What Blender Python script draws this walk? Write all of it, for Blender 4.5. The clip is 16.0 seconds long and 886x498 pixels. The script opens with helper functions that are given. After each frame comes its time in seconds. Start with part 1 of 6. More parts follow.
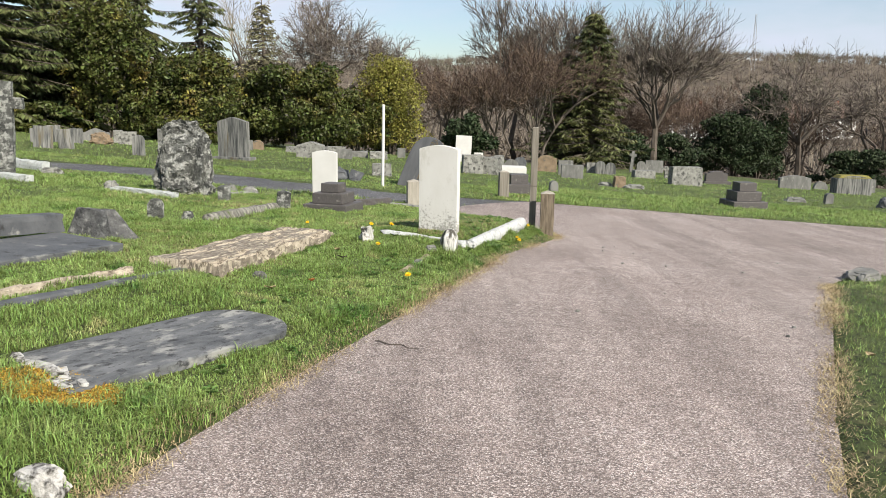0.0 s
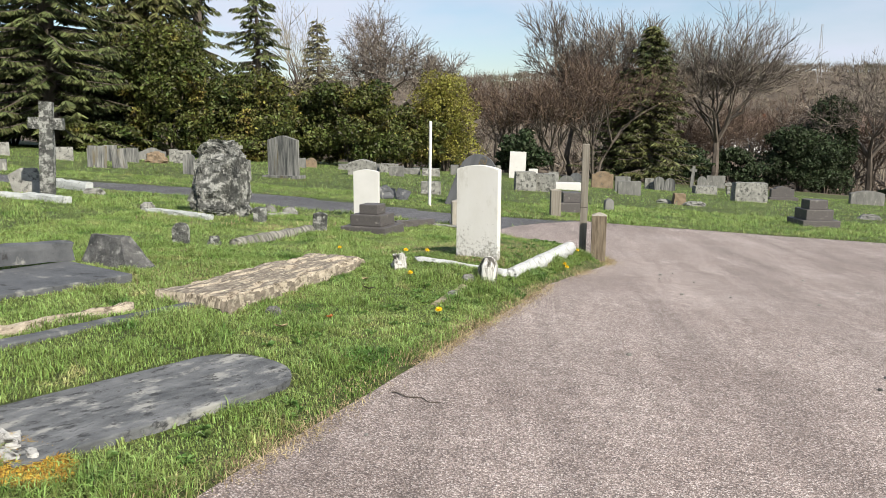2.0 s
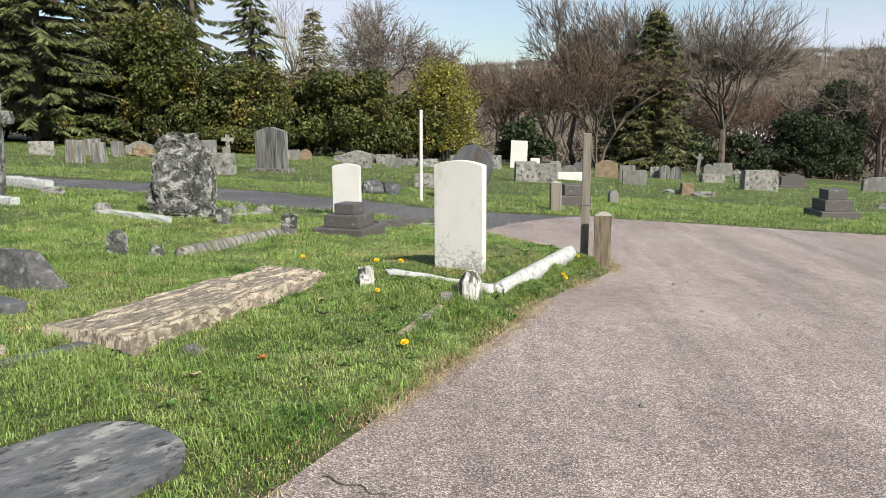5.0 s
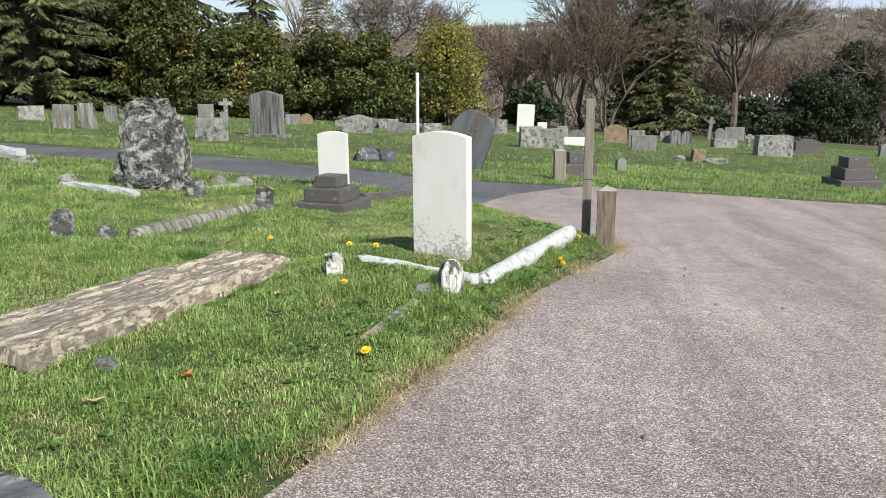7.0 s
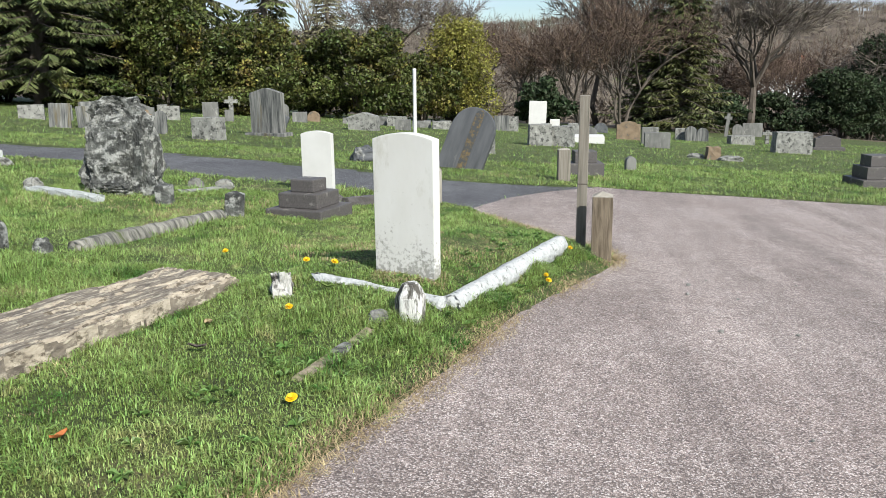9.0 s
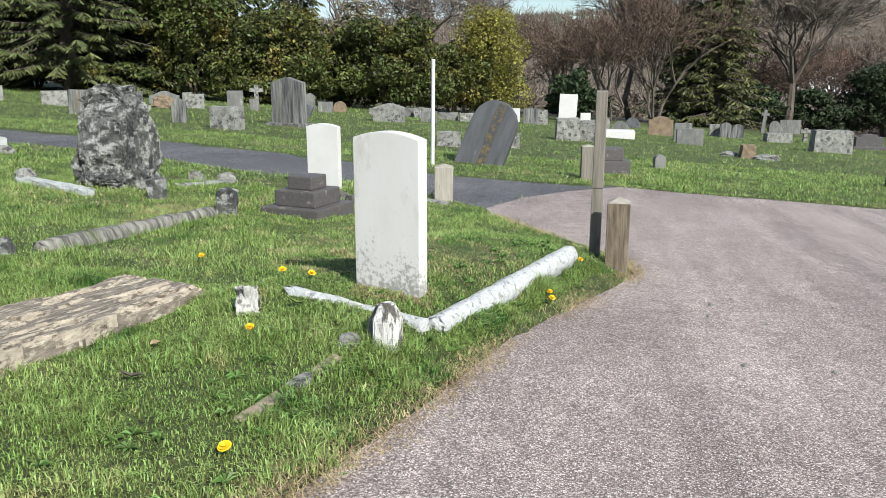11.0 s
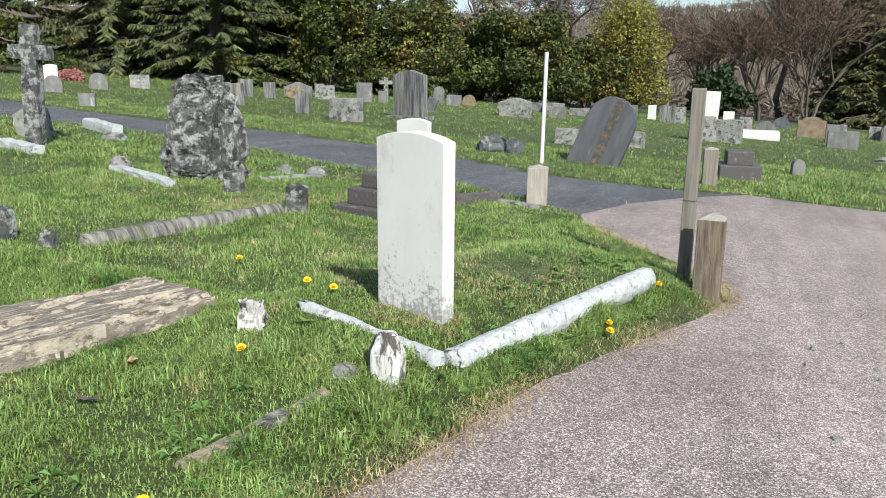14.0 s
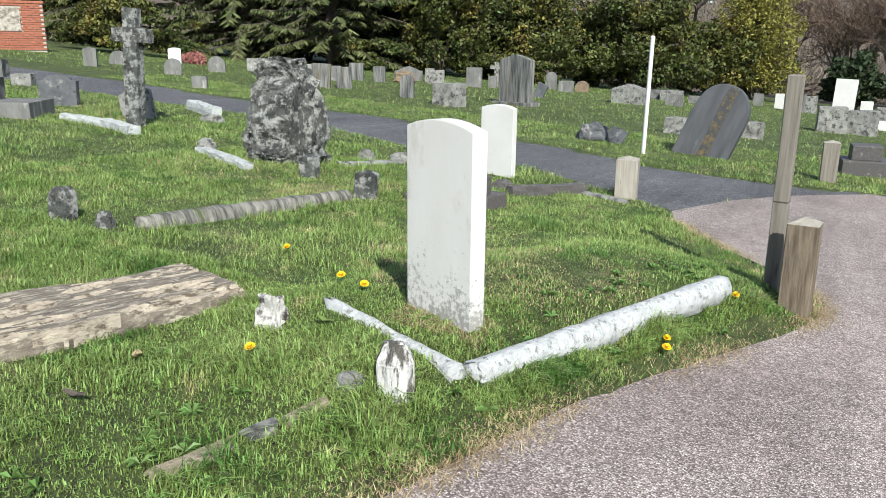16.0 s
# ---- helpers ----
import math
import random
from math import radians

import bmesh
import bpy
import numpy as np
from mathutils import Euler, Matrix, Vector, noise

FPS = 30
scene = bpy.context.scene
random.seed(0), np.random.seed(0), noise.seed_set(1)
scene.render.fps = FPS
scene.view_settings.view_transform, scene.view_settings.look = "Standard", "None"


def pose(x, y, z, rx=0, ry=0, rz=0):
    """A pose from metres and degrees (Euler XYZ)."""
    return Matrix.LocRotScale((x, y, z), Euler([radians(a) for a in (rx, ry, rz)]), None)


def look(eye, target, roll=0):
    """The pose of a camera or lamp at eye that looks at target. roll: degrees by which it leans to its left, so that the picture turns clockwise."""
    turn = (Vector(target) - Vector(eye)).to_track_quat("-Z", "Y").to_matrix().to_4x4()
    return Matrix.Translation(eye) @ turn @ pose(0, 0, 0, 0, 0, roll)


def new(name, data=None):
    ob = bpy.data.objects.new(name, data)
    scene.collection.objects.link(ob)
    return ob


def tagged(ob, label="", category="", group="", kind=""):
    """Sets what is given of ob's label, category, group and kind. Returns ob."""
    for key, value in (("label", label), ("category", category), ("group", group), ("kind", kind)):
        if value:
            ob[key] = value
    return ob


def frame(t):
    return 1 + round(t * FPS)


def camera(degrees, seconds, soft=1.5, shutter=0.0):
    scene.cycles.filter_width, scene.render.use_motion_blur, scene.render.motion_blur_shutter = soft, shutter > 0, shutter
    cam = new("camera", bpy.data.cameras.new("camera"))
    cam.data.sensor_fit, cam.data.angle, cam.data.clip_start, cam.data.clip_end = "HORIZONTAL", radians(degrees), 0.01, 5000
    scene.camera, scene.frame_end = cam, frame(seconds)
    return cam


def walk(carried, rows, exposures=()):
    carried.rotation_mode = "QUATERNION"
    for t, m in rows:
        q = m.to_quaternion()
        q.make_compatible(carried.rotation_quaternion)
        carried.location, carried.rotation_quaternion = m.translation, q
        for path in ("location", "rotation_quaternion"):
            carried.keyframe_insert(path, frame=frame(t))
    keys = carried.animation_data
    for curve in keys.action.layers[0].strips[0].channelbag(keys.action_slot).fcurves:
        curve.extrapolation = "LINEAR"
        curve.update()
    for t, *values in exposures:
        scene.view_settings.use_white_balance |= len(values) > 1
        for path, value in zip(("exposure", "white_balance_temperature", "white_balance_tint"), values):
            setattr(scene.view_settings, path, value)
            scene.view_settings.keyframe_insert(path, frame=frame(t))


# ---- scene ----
cam = camera(58.9, 16.0, soft=0.9)
PATH = [
    (0, (0.441, -0.962, 1.128), (0.385, 1.006, 0.773), 0.9),
    (0.5, (0.465, -0.834, 1.129), (0.401, 1.134, 0.781), 0.7),
    (1, (0.452, -0.661, 1.141), (0.385, 1.311, 0.816), 0.5),
    (1.5, (0.506, -0.512, 1.141), (0.404, 1.459, 0.817), 0.5),
    (2, (0.568, -0.362, 1.136), (0.368, 1.602, 0.819), 0.3),
    (2.5, (0.579, -0.207, 1.135), (0.372, 1.756, 0.815), 0.5),
    (3, (0.575, -0.02, 1.14), (0.38, 1.946, 0.83), 0.0),
    (3.2, (0.599, 0.051, 1.122), (0.403, 2.017, 0.811), -0.3),
    (5.3, (0.703, 0.798, 1.126), (0.485, 2.756, 0.781), -0.3),
    (5.5, (0.734, 0.859, 1.132), (0.495, 2.815, 0.792), -0.1),
    (6, (0.768, 1.053, 1.116), (0.488, 2.993, 0.722), -0.3),
    (6.5, (0.757, 1.252, 1.122), (0.505, 3.188, 0.689), -0.1),
    (7, (0.78, 1.421, 1.127), (0.55, 3.36, 0.694), -0.4),
    (7.5, (0.865, 1.601, 1.122), (0.604, 3.538, 0.695), -0.1),
    (8, (0.912, 1.758, 1.117), (0.65, 3.692, 0.681), -0.1),
    (8.5, (0.929, 1.925, 1.12), (0.679, 3.862, 0.687), -0.4),
    (9, (0.994, 2.076, 1.106), (0.723, 4.008, 0.666), -0.7),
    (9.2, (1.038, 2.139, 1.102), (0.746, 4.067, 0.661), -0.2),
    (11.3, (1.168, 2.682, 1.106), (0.796, 4.592, 0.644), 0.1),
    (11.5, (1.201, 2.727, 1.103), (0.786, 4.629, 0.645), 0.1),
    (12, (1.247, 2.821, 1.102), (0.818, 4.717, 0.631), 0.2),
    (12.5, (1.261, 2.954, 1.104), (0.817, 4.846, 0.633), 0.5),
    (13, (1.293, 3.064, 1.103), (0.834, 4.952, 0.629), 0.3),
    (13.5, (1.385, 3.166, 1.093), (0.797, 5.018, 0.621), 0.4),
    (14, (1.464, 3.26, 1.093), (0.792, 5.083, 0.616), 0.5),
    (14.5, (1.471, 3.366, 1.082), (0.782, 5.18, 0.596), 0.4),
    (15, (1.475, 3.475, 1.091), (0.772, 5.282, 0.6), 0.8),
    (15.5, (1.538, 3.563, 1.082), (0.747, 5.326, 0.566), 0.1),
    (16, (1.651, 3.681, 1.077), (0.722, 5.375, 0.563), 0.6),
]
walk(cam, [(t, look(eye, target, roll)) for t, eye, target, roll in PATH], ((0, 0.58, 6900, 10), (6, 0.57, 6850, 10), (6.5, 0.57, 6550, 8), (16, 0.60, 6300, 8)))

# ---- light ----
SUN_AZ, SUN_EL = math.atan2(0.66, -0.75), radians(38)
sun_way = Vector((math.sin(SUN_AZ) * math.cos(SUN_EL), math.cos(SUN_AZ) * math.cos(SUN_EL), math.sin(SUN_EL)))
world = bpy.data.worlds.new("spring_sky")
scene.world = world
world.use_nodes = True
wn, wl = world.node_tree.nodes, world.node_tree.links
wn.clear()
w_out = wn.new("ShaderNodeOutputWorld")
w_bg = wn.new("ShaderNodeBackground")
w_bg.inputs["Strength"].default_value = 0.10
w_sky = wn.new("ShaderNodeTexSky")
w_sky.sky_type, w_sky.sun_disc = "NISHITA", False
w_sky.sun_elevation, w_sky.sun_rotation = SUN_EL, SUN_AZ
w_tc = wn.new("ShaderNodeTexCoord")
w_map = wn.new("ShaderNodeMapping")
w_map.inputs["Scale"].default_value = (1.0, 1.0, 3.4)
w_cl = wn.new("ShaderNodeTexNoise")
w_cl.inputs["Scale"].default_value, w_cl.inputs["Detail"].default_value, w_cl.inputs["Roughness"].default_value = 2.1, 7.0, 0.5
w_ramp = wn.new("ShaderNodeValToRGB")
w_ramp.color_ramp.elements[0].position, w_ramp.color_ramp.elements[1].position = 0.45, 0.64
w_mix = wn.new("ShaderNodeMix")
w_mix.data_type = "RGBA"
w_mix.inputs["B"].default_value = (5.4, 5.7, 6.6, 1)
wl.new(w_tc.outputs["Generated"], w_map.inputs["Vector"])
wl.new(w_map.outputs["Vector"], w_cl.inputs["Vector"])
wl.new(w_cl.outputs["Fac"], w_ramp.inputs["Fac"])
wl.new(w_ramp.outputs["Color"], w_mix.inputs["Factor"])
wl.new(w_sky.outputs["Color"], w_mix.inputs["A"])
w_tint = wn.new("ShaderNodeMix")
w_tint.data_type, w_tint.blend_type = "RGBA", "MULTIPLY"
w_tint.inputs["Factor"].default_value, w_tint.inputs["B"].default_value = 1.0, (0.88, 0.93, 1.0, 1)
wl.new(w_mix.outputs["Result"], w_tint.inputs["A"])
wl.new(w_tint.outputs["Result"], w_bg.inputs["Color"])
wl.new(w_bg.outputs["Background"], w_out.inputs["Surface"])

sun = new("sun", bpy.data.lights.new("sun", "SUN"))
sun.data.energy, sun.data.angle, sun.data.color = 5.0, radians(0.53), (1.0, 0.96, 0.89)
sun.matrix_world = look(sun_way * 60, (0, 0, 0))


# ---- materials ----
def surf(name, dark, light, scale=6.0, rough=0.85, bump=0.4, bump_scale=60.0, stain=None, stain_scale=2.5, stain_at=0.56,
         stain2=None, stain2_scale=12.0, stain2_at=0.6, island=0.0, contrast=0.22, stretch=(1, 1, 1), spec=0.3, through_light=0.0, per_object=True, dist=0.01):
    """A rough natural surface: two colours by a broken noise, up to two stains with edges, fine relief."""
    m = bpy.data.materials.new(name)
    m.use_nodes = True
    n, l = m.node_tree.nodes, m.node_tree.links
    b = n["Principled BSDF"]
    b.inputs["Roughness"].default_value = rough
    b.inputs["Specular IOR Level"].default_value = spec
    tc = n.new("ShaderNodeTexCoord")
    mp = n.new("ShaderNodeMapping")
    mp.inputs["Scale"].default_value = stretch
    l.new(tc.outputs["Object"], mp.inputs["Vector"])
    vec = mp.outputs["Vector"]
    info = n.new("ShaderNodeObjectInfo")
    if per_object:
        add = n.new("ShaderNodeVectorMath")
        add.operation = "ADD"
        mul = n.new("ShaderNodeMath")
        mul.operation = "MULTIPLY"
        mul.inputs[1].default_value = 37.0
        l.new(info.outputs["Random"], mul.inputs[0])
        l.new(vec, add.inputs[0])
        l.new(mul.outputs[0], add.inputs[1])
        vec = add.outputs[0]

    def tex(sc, detail=9.0, r=0.62):
        t = n.new("ShaderNodeTexNoise")
        t.inputs["Scale"].default_value, t.inputs["Detail"].default_value, t.inputs["Roughness"].default_value = sc, detail, r
        l.new(vec, t.inputs["Vector"])
        return t.outputs["Fac"]

    def step(fac, at, soft):
        r = n.new("ShaderNodeValToRGB")
        r.color_ramp.elements[0].position, r.color_ramp.elements[1].position = max(0, at - soft), min(1, at + soft)
        l.new(fac, r.inputs["Fac"])
        return r.outputs["Color"]

    def mix(fac, a, c):
        x = n.new("ShaderNodeMix")
        x.data_type = "RGBA"
        l.new(fac, x.inputs["Factor"])
        for sock, v in (("A", a), ("B", c)):
            if isinstance(v, tuple):
                x.inputs[sock].default_value = (*v, 1)
            else:
                l.new(v, x.inputs[sock])
        return x.outputs["Result"]

    col = mix(step(tex(scale), 0.5, contrast), dark, light)
    if stain:
        col = mix(step(tex(stain_scale, 10, 0.68), stain_at, 0.05), col, stain)
    if stain2:
        col = mix(step(tex(stain2_scale, 10, 0.7), stain2_at, 0.04), col, stain2)
    if island:
        geo = n.new("ShaderNodeNewGeometry")
        hsv = n.new("ShaderNodeHueSaturation")
        rng = n.new("ShaderNodeMapRange")
        rng.inputs["To Min"].default_value, rng.inputs["To Max"].default_value = 1 - island, 1 + island
        l.new(geo.outputs["Random Per Island"], rng.inputs["Value"])
        l.new(rng.outputs[0], hsv.inputs["Value"])
        rng2 = n.new("ShaderNodeMapRange")
        rng2.inputs["To Min"].default_value, rng2.inputs["To Max"].default_value = 0.5 - 0.05 * island, 0.5 + 0.03 * island
        l.new(geo.outputs["Random Per Island"], rng2.inputs["Value"])
        l.new(rng2.outputs[0], hsv.inputs["Hue"])
        l.new(col, hsv.inputs["Color"])
        col = hsv.outputs["Color"]
    l.new(col, b.inputs["Base Color"])
    if bump:
        bp = n.new("ShaderNodeBump")
        bp.inputs["Strength"].default_value, bp.inputs["Distance"].default_value = bump, dist
        l.new(tex(bump_scale, 6, 0.7), bp.inputs["Height"])
        l.new(bp.outputs["Normal"], b.inputs["Normal"])
    if through_light:
        tr = n.new("ShaderNodeBsdfTranslucent")
        ms = n.new("ShaderNodeMixShader")
        ms.inputs[0].default_value = through_light
        l.new(col, tr.inputs["Color"])
        l.new(b.outputs[0], ms.inputs[1])
        l.new(tr.outputs[0], ms.inputs[2])
        l.new(ms.outputs[0], n["Material Output"].inputs["Surface"])
    return m


def chip_road(name, chips, binder, worn, chip_scale, rough=0.9, wheel_turn=-18.0):
    """Rolled chippings: pebbles of several colours in a darker binder, worn and stained in broad patches."""
    m = surf(name, binder, binder, rough=rough, bump=0, per_object=False)
    n, l = m.node_tree.nodes, m.node_tree.links
    b = n["Principled BSDF"]
    tc = n.new("ShaderNodeTexCoord")
    vor = n.new("ShaderNodeTexVoronoi")
    vor.inputs["Scale"].default_value = chip_scale
    l.new(tc.outputs["Object"], vor.inputs["Vector"])
    sep = n.new("ShaderNodeSeparateColor")
    l.new(vor.outputs["Color"], sep.inputs[0])
    ramp = n.new("ShaderNodeValToRGB")
    e = ramp.color_ramp.elements
    e[0].position, e[0].color = 0.0, (*chips[0], 1)
    e[1].position, e[1].color = 1.0, (*chips[-1], 1)
    for k, c in enumerate(chips[1:-1]):
        x = e.new((k + 1) / (len(chips) - 1))
        x.color = (*c, 1)
    l.new(sep.outputs[0], ramp.inputs[0])
    gap = n.new("ShaderNodeMapRange")
    gap.inputs["From Min"].default_value, gap.inputs["From Max"].default_value = 0.45, 0.75
    l.new(vor.outputs["Distance"], gap.inputs["Value"])
    mx = n.new("ShaderNodeMix")
    mx.data_type = "RGBA"
    mx.inputs["B"].default_value = (*binder, 1)
    l.new(gap.outputs[0], mx.inputs["Factor"])
    l.new(ramp.outputs[0], mx.inputs["A"])
    big = n.new("ShaderNodeTexNoise")
    big.inputs["Scale"].default_value, big.inputs["Detail"].default_value = 0.8, 9
    l.new(tc.outputs["Object"], big.inputs["Vector"])
    br = n.new("ShaderNodeMapRange")
    br.inputs["From Min"].default_value, br.inputs["From Max"].default_value = 0.38, 0.66
    br.inputs["To Max"].default_value = 0.55
    l.new(big.outputs["Fac"], br.inputs["Value"])
    m2 = n.new("ShaderNodeMix")
    m2.data_type, m2.blend_type = "RGBA", "MULTIPLY"
    m2.inputs["B"].default_value = (*worn, 1)
    l.new(br.outputs[0], m2.inputs["Factor"])
    l.new(mx.outputs["Result"], m2.inputs["A"])
    # clumps of chippings, and long strips worn by wheels
    col = m2.outputs["Result"]
    rot = n.new("ShaderNodeMapping")
    rot.inputs["Rotation"].default_value, rot.inputs["Scale"].default_value = (0, 0, radians(wheel_turn)), (2.6, 0.28, 1)
    l.new(tc.outputs["Object"], rot.inputs["Vector"])
    for vec, sc, det, lo, hi, dark, bright in ((tc.outputs["Object"], 80, 5, 0.36, 0.64, 0.76, 1.30), (tc.outputs["Object"], 9, 8, 0.36, 0.66, 0.86, 1.12), (rot.outputs["Vector"], 1.0, 5, 0.36, 0.64, 0.80, 1.14)):
        nz, mr, mu = n.new("ShaderNodeTexNoise"), n.new("ShaderNodeMapRange"), n.new("ShaderNodeVectorMath")
        nz.inputs["Scale"].default_value, nz.inputs["Detail"].default_value, nz.inputs["Roughness"].default_value = sc, det, 0.65
        mr.inputs["From Min"].default_value, mr.inputs["From Max"].default_value = lo, hi
        mr.inputs["To Min"].default_value, mr.inputs["To Max"].default_value = dark, bright
        mu.operation = "SCALE"
        l.new(vec, nz.inputs["Vector"])
        l.new(nz.outputs["Fac"], mr.inputs["Value"])
        l.new(col, mu.inputs[0])
        l.new(mr.outputs[0], mu.inputs["Scale"])
        col = mu.outputs[0]
    l.new(col, b.inputs["Base Color"])
    bp = n.new("ShaderNodeBump")
    bp.inputs["Strength"].default_value, bp.inputs["Distance"].default_value, bp.invert = 0.6, 0.006, True
    l.new(vor.outputs["Distance"], bp.inputs["Height"])
    l.new(bp.outputs["Normal"], b.inputs["Normal"])
    return m


M_SOIL = surf("turf_soil", (0.040, 0.062, 0.018), (0.115, 0.145, 0.045), scale=3.0, stain=(0.20, 0.175, 0.09), stain_scale=1.6, stain_at=0.62, stain2=(0.04, 0.045, 0.02), stain2_scale=22, stain2_at=0.56, bump=1.0, bump_scale=60, dist=0.04, per_object=False)
M_BLADE = surf("grass_blade", (0.125, 0.212, 0.043), (0.295, 0.38, 0.125), scale=1.6, bump=0, island=0.7, rough=0.5, through_light=0.3, stain=(0.44, 0.42, 0.19), stain_scale=3.0, stain_at=0.63, stain2=(0.075, 0.16, 0.032), stain2_scale=1.8, stain2_at=0.6, per_object=False)
M_DRY = surf("dry_grass", (0.22, 0.165, 0.09), (0.42, 0.345, 0.20), scale=5, bump=0, island=0.5, rough=0.8, per_object=False)
M_WEED = surf("broad_weed_leaf", (0.075, 0.15, 0.035), (0.14, 0.23, 0.065), scale=9, bump=0.2, island=0.4, rough=0.45, through_light=0.2, per_object=False)
M_ROAD = chip_road("pink_chipped_tarmac", ((0.14, 0.112, 0.10), (0.27, 0.22, 0.198), (0.39, 0.33, 0.298), (0.59, 0.53, 0.50)), (0.13, 0.108, 0.100), (0.62, 0.59, 0.58), 150)
M_PATH = chip_road("dark_asphalt", ((0.06, 0.06, 0.064), (0.10, 0.10, 0.106), (0.14, 0.14, 0.147), (0.24, 0.24, 0.24)), (0.05, 0.05, 0.053), (0.55, 0.55, 0.58), 80, 0.9, 90.0)
M_WHITE = surf("portland_stone", (0.50, 0.495, 0.47), (0.57, 0.565, 0.54), scale=3, rough=0.8, bump=0.15, bump_scale=140, dist=0.003, stain=(0.43, 0.42, 0.39), stain_scale=7, stain_at=0.68)
M_LIME = surf("limewashed_kerb_stone", (0.32, 0.34, 0.33), (0.50, 0.52, 0.50), scale=18, bump=1.0, bump_scale=60, dist=0.015, stain=(0.17, 0.18, 0.15), stain_scale=30, stain_at=0.6, stain2=(0.12, 0.14, 0.07), stain2_scale=12, stain2_at=0.66)
M_WASH = surf("whitewashed_kerb_stone", (0.36, 0.375, 0.37), (0.58, 0.59, 0.58), scale=24, bump=1.0, bump_scale=38, dist=0.02, stain=(0.20, 0.21, 0.19), stain_scale=30, stain_at=0.59, stain2=(0.13, 0.15, 0.08), stain2_scale=10, stain2_at=0.66)
M_RIB = surf("ribbed_grey_stone", (0.10, 0.098, 0.085), (0.36, 0.345, 0.295), scale=9, bump=1.0, bump_scale=20, dist=0.03, stretch=(0.5, 3.2, 0.5), contrast=0.12, stain=(0.10, 0.12, 0.05), stain_scale=4, stain_at=0.62)
M_RIDGE = surf("rough_dark_stone", (0.045, 0.046, 0.046), (0.15, 0.15, 0.145), scale=9, bump=1.0, bump_scale=22, dist=0.04, stain=(0.27, 0.27, 0.25), stain_scale=12, stain_at=0.6, contrast=0.16)
M_BURIED = surf("earthy_kerb_stone", (0.16, 0.13, 0.085), (0.36, 0.31, 0.22), scale=14, bump=1.0, bump_scale=50, dist=0.012, stain=(0.09, 0.11, 0.04), stain_scale=16, stain_at=0.54)
M_FACET = surf("white_marble_black_streaks", (0.50, 0.495, 0.47), (0.66, 0.65, 0.62), scale=16, bump=0.7, bump_scale=70, dist=0.008, stretch=(1, 1, 0.22), stain=(0.07, 0.065, 0.055), stain_scale=19, stain_at=0.50, stain2=(0.12, 0.115, 0.10), stain2_scale=60, stain2_at=0.6)
M_SKIN = surf("weathered_sandstone_skin", (0.12, 0.10, 0.08), (0.28, 0.24, 0.185), scale=14, bump=1.0, bump_scale=40, dist=0.02, stretch=(2.6, 0.5, 1), stain=(0.46, 0.41, 0.32), stain_scale=20, stain_at=0.56, contrast=0.14)
M_FRESH = surf("split_sandstone_layer", (0.30, 0.25, 0.19), (0.60, 0.53, 0.415), scale=18, bump=1.0, bump_scale=50, dist=0.02, stretch=(2.2, 0.5, 1), stain=(0.13, 0.105, 0.075), stain_scale=20, stain_at=0.55)
M_MARBLE = surf("lichened_marble", (0.34, 0.335, 0.31), (0.56, 0.55, 0.52), scale=12, bump=0.8, bump_scale=60, dist=0.012, stain=(0.05, 0.045, 0.04), stain_scale=11, stain_at=0.53)
M_ROCK = surf("craggy_rock", (0.04, 0.042, 0.04), (0.16, 0.165, 0.15), scale=7, bump=1.0, bump_scale=26, dist=0.07, stain=(0.40, 0.405, 0.375), stain_scale=10, stain_at=0.53, stain2=(0.045, 0.045, 0.042), stain2_scale=15, stain2_at=0.61, contrast=0.16)
M_GREY = surf("weathered_grey_stone", (0.085, 0.085, 0.08), (0.20, 0.2, 0.185), scale=5, bump=0.5, bump_scale=50, stain=(0.30, 0.30, 0.27), stain_scale=8, stain_at=0.63, stretch=(1, 1, 0.35))
M_STREAK = surf("streaked_grey_stone", (0.04, 0.043, 0.043), (0.21, 0.21, 0.195), scale=13, bump=0.4, bump_scale=50, stretch=(1.0, 1.0, 0.08), contrast=0.13, stain=(0.10, 0.085, 0.05), stain_scale=6, stain_at=0.63)
M_SLATE = surf("dark_slate", (0.05, 0.054, 0.058), (0.115, 0.12, 0.125), scale=5, rough=0.65, bump=0.4, bump_scale=30, stain=(0.21, 0.21, 0.195), stain_scale=7, stain_at=0.62, stain2=(0.03, 0.03, 0.03), stain2_scale=9, stain2_at=0.62)
M_LEDGER = surf("ledger_slate", (0.06, 0.064, 0.068), (0.16, 0.165, 0.168), scale=5.5, rough=0.75, bump=0.8, bump_scale=30, dist=0.012, stain=(0.27, 0.27, 0.25), stain_scale=5, stain_at=0.575, stain2=(0.04, 0.041, 0.042), stain2_scale=16, stain2_at=0.58, stretch=(2.0, 0.8, 1), contrast=0.18)
M_RUST = surf("ochre_lichen", (0.05, 0.05, 0.048), (0.15, 0.11, 0.05), scale=12, bump=0.6, bump_scale=120, stain=(0.055, 0.058, 0.06), stain_scale=14, stain_at=0.5, contrast=0.12)
M_GRANITE = surf("dark_granite", (0.05, 0.047, 0.045), (0.11, 0.1, 0.095), scale=60, rough=0.55, bump=0.15, bump_scale=90, stain=(0.21, 0.2, 0.18), stain_scale=9, stain_at=0.63)
M_LIGHT = surf("pale_weathered_stone", (0.13, 0.13, 0.118), (0.31, 0.31, 0.28), scale=6, bump=0.8, bump_scale=45, dist=0.02, stain=(0.06, 0.06, 0.055), stain_scale=9, stain_at=0.56, stain2=(0.40, 0.40, 0.37), stain2_scale=8, stain2_at=0.64)
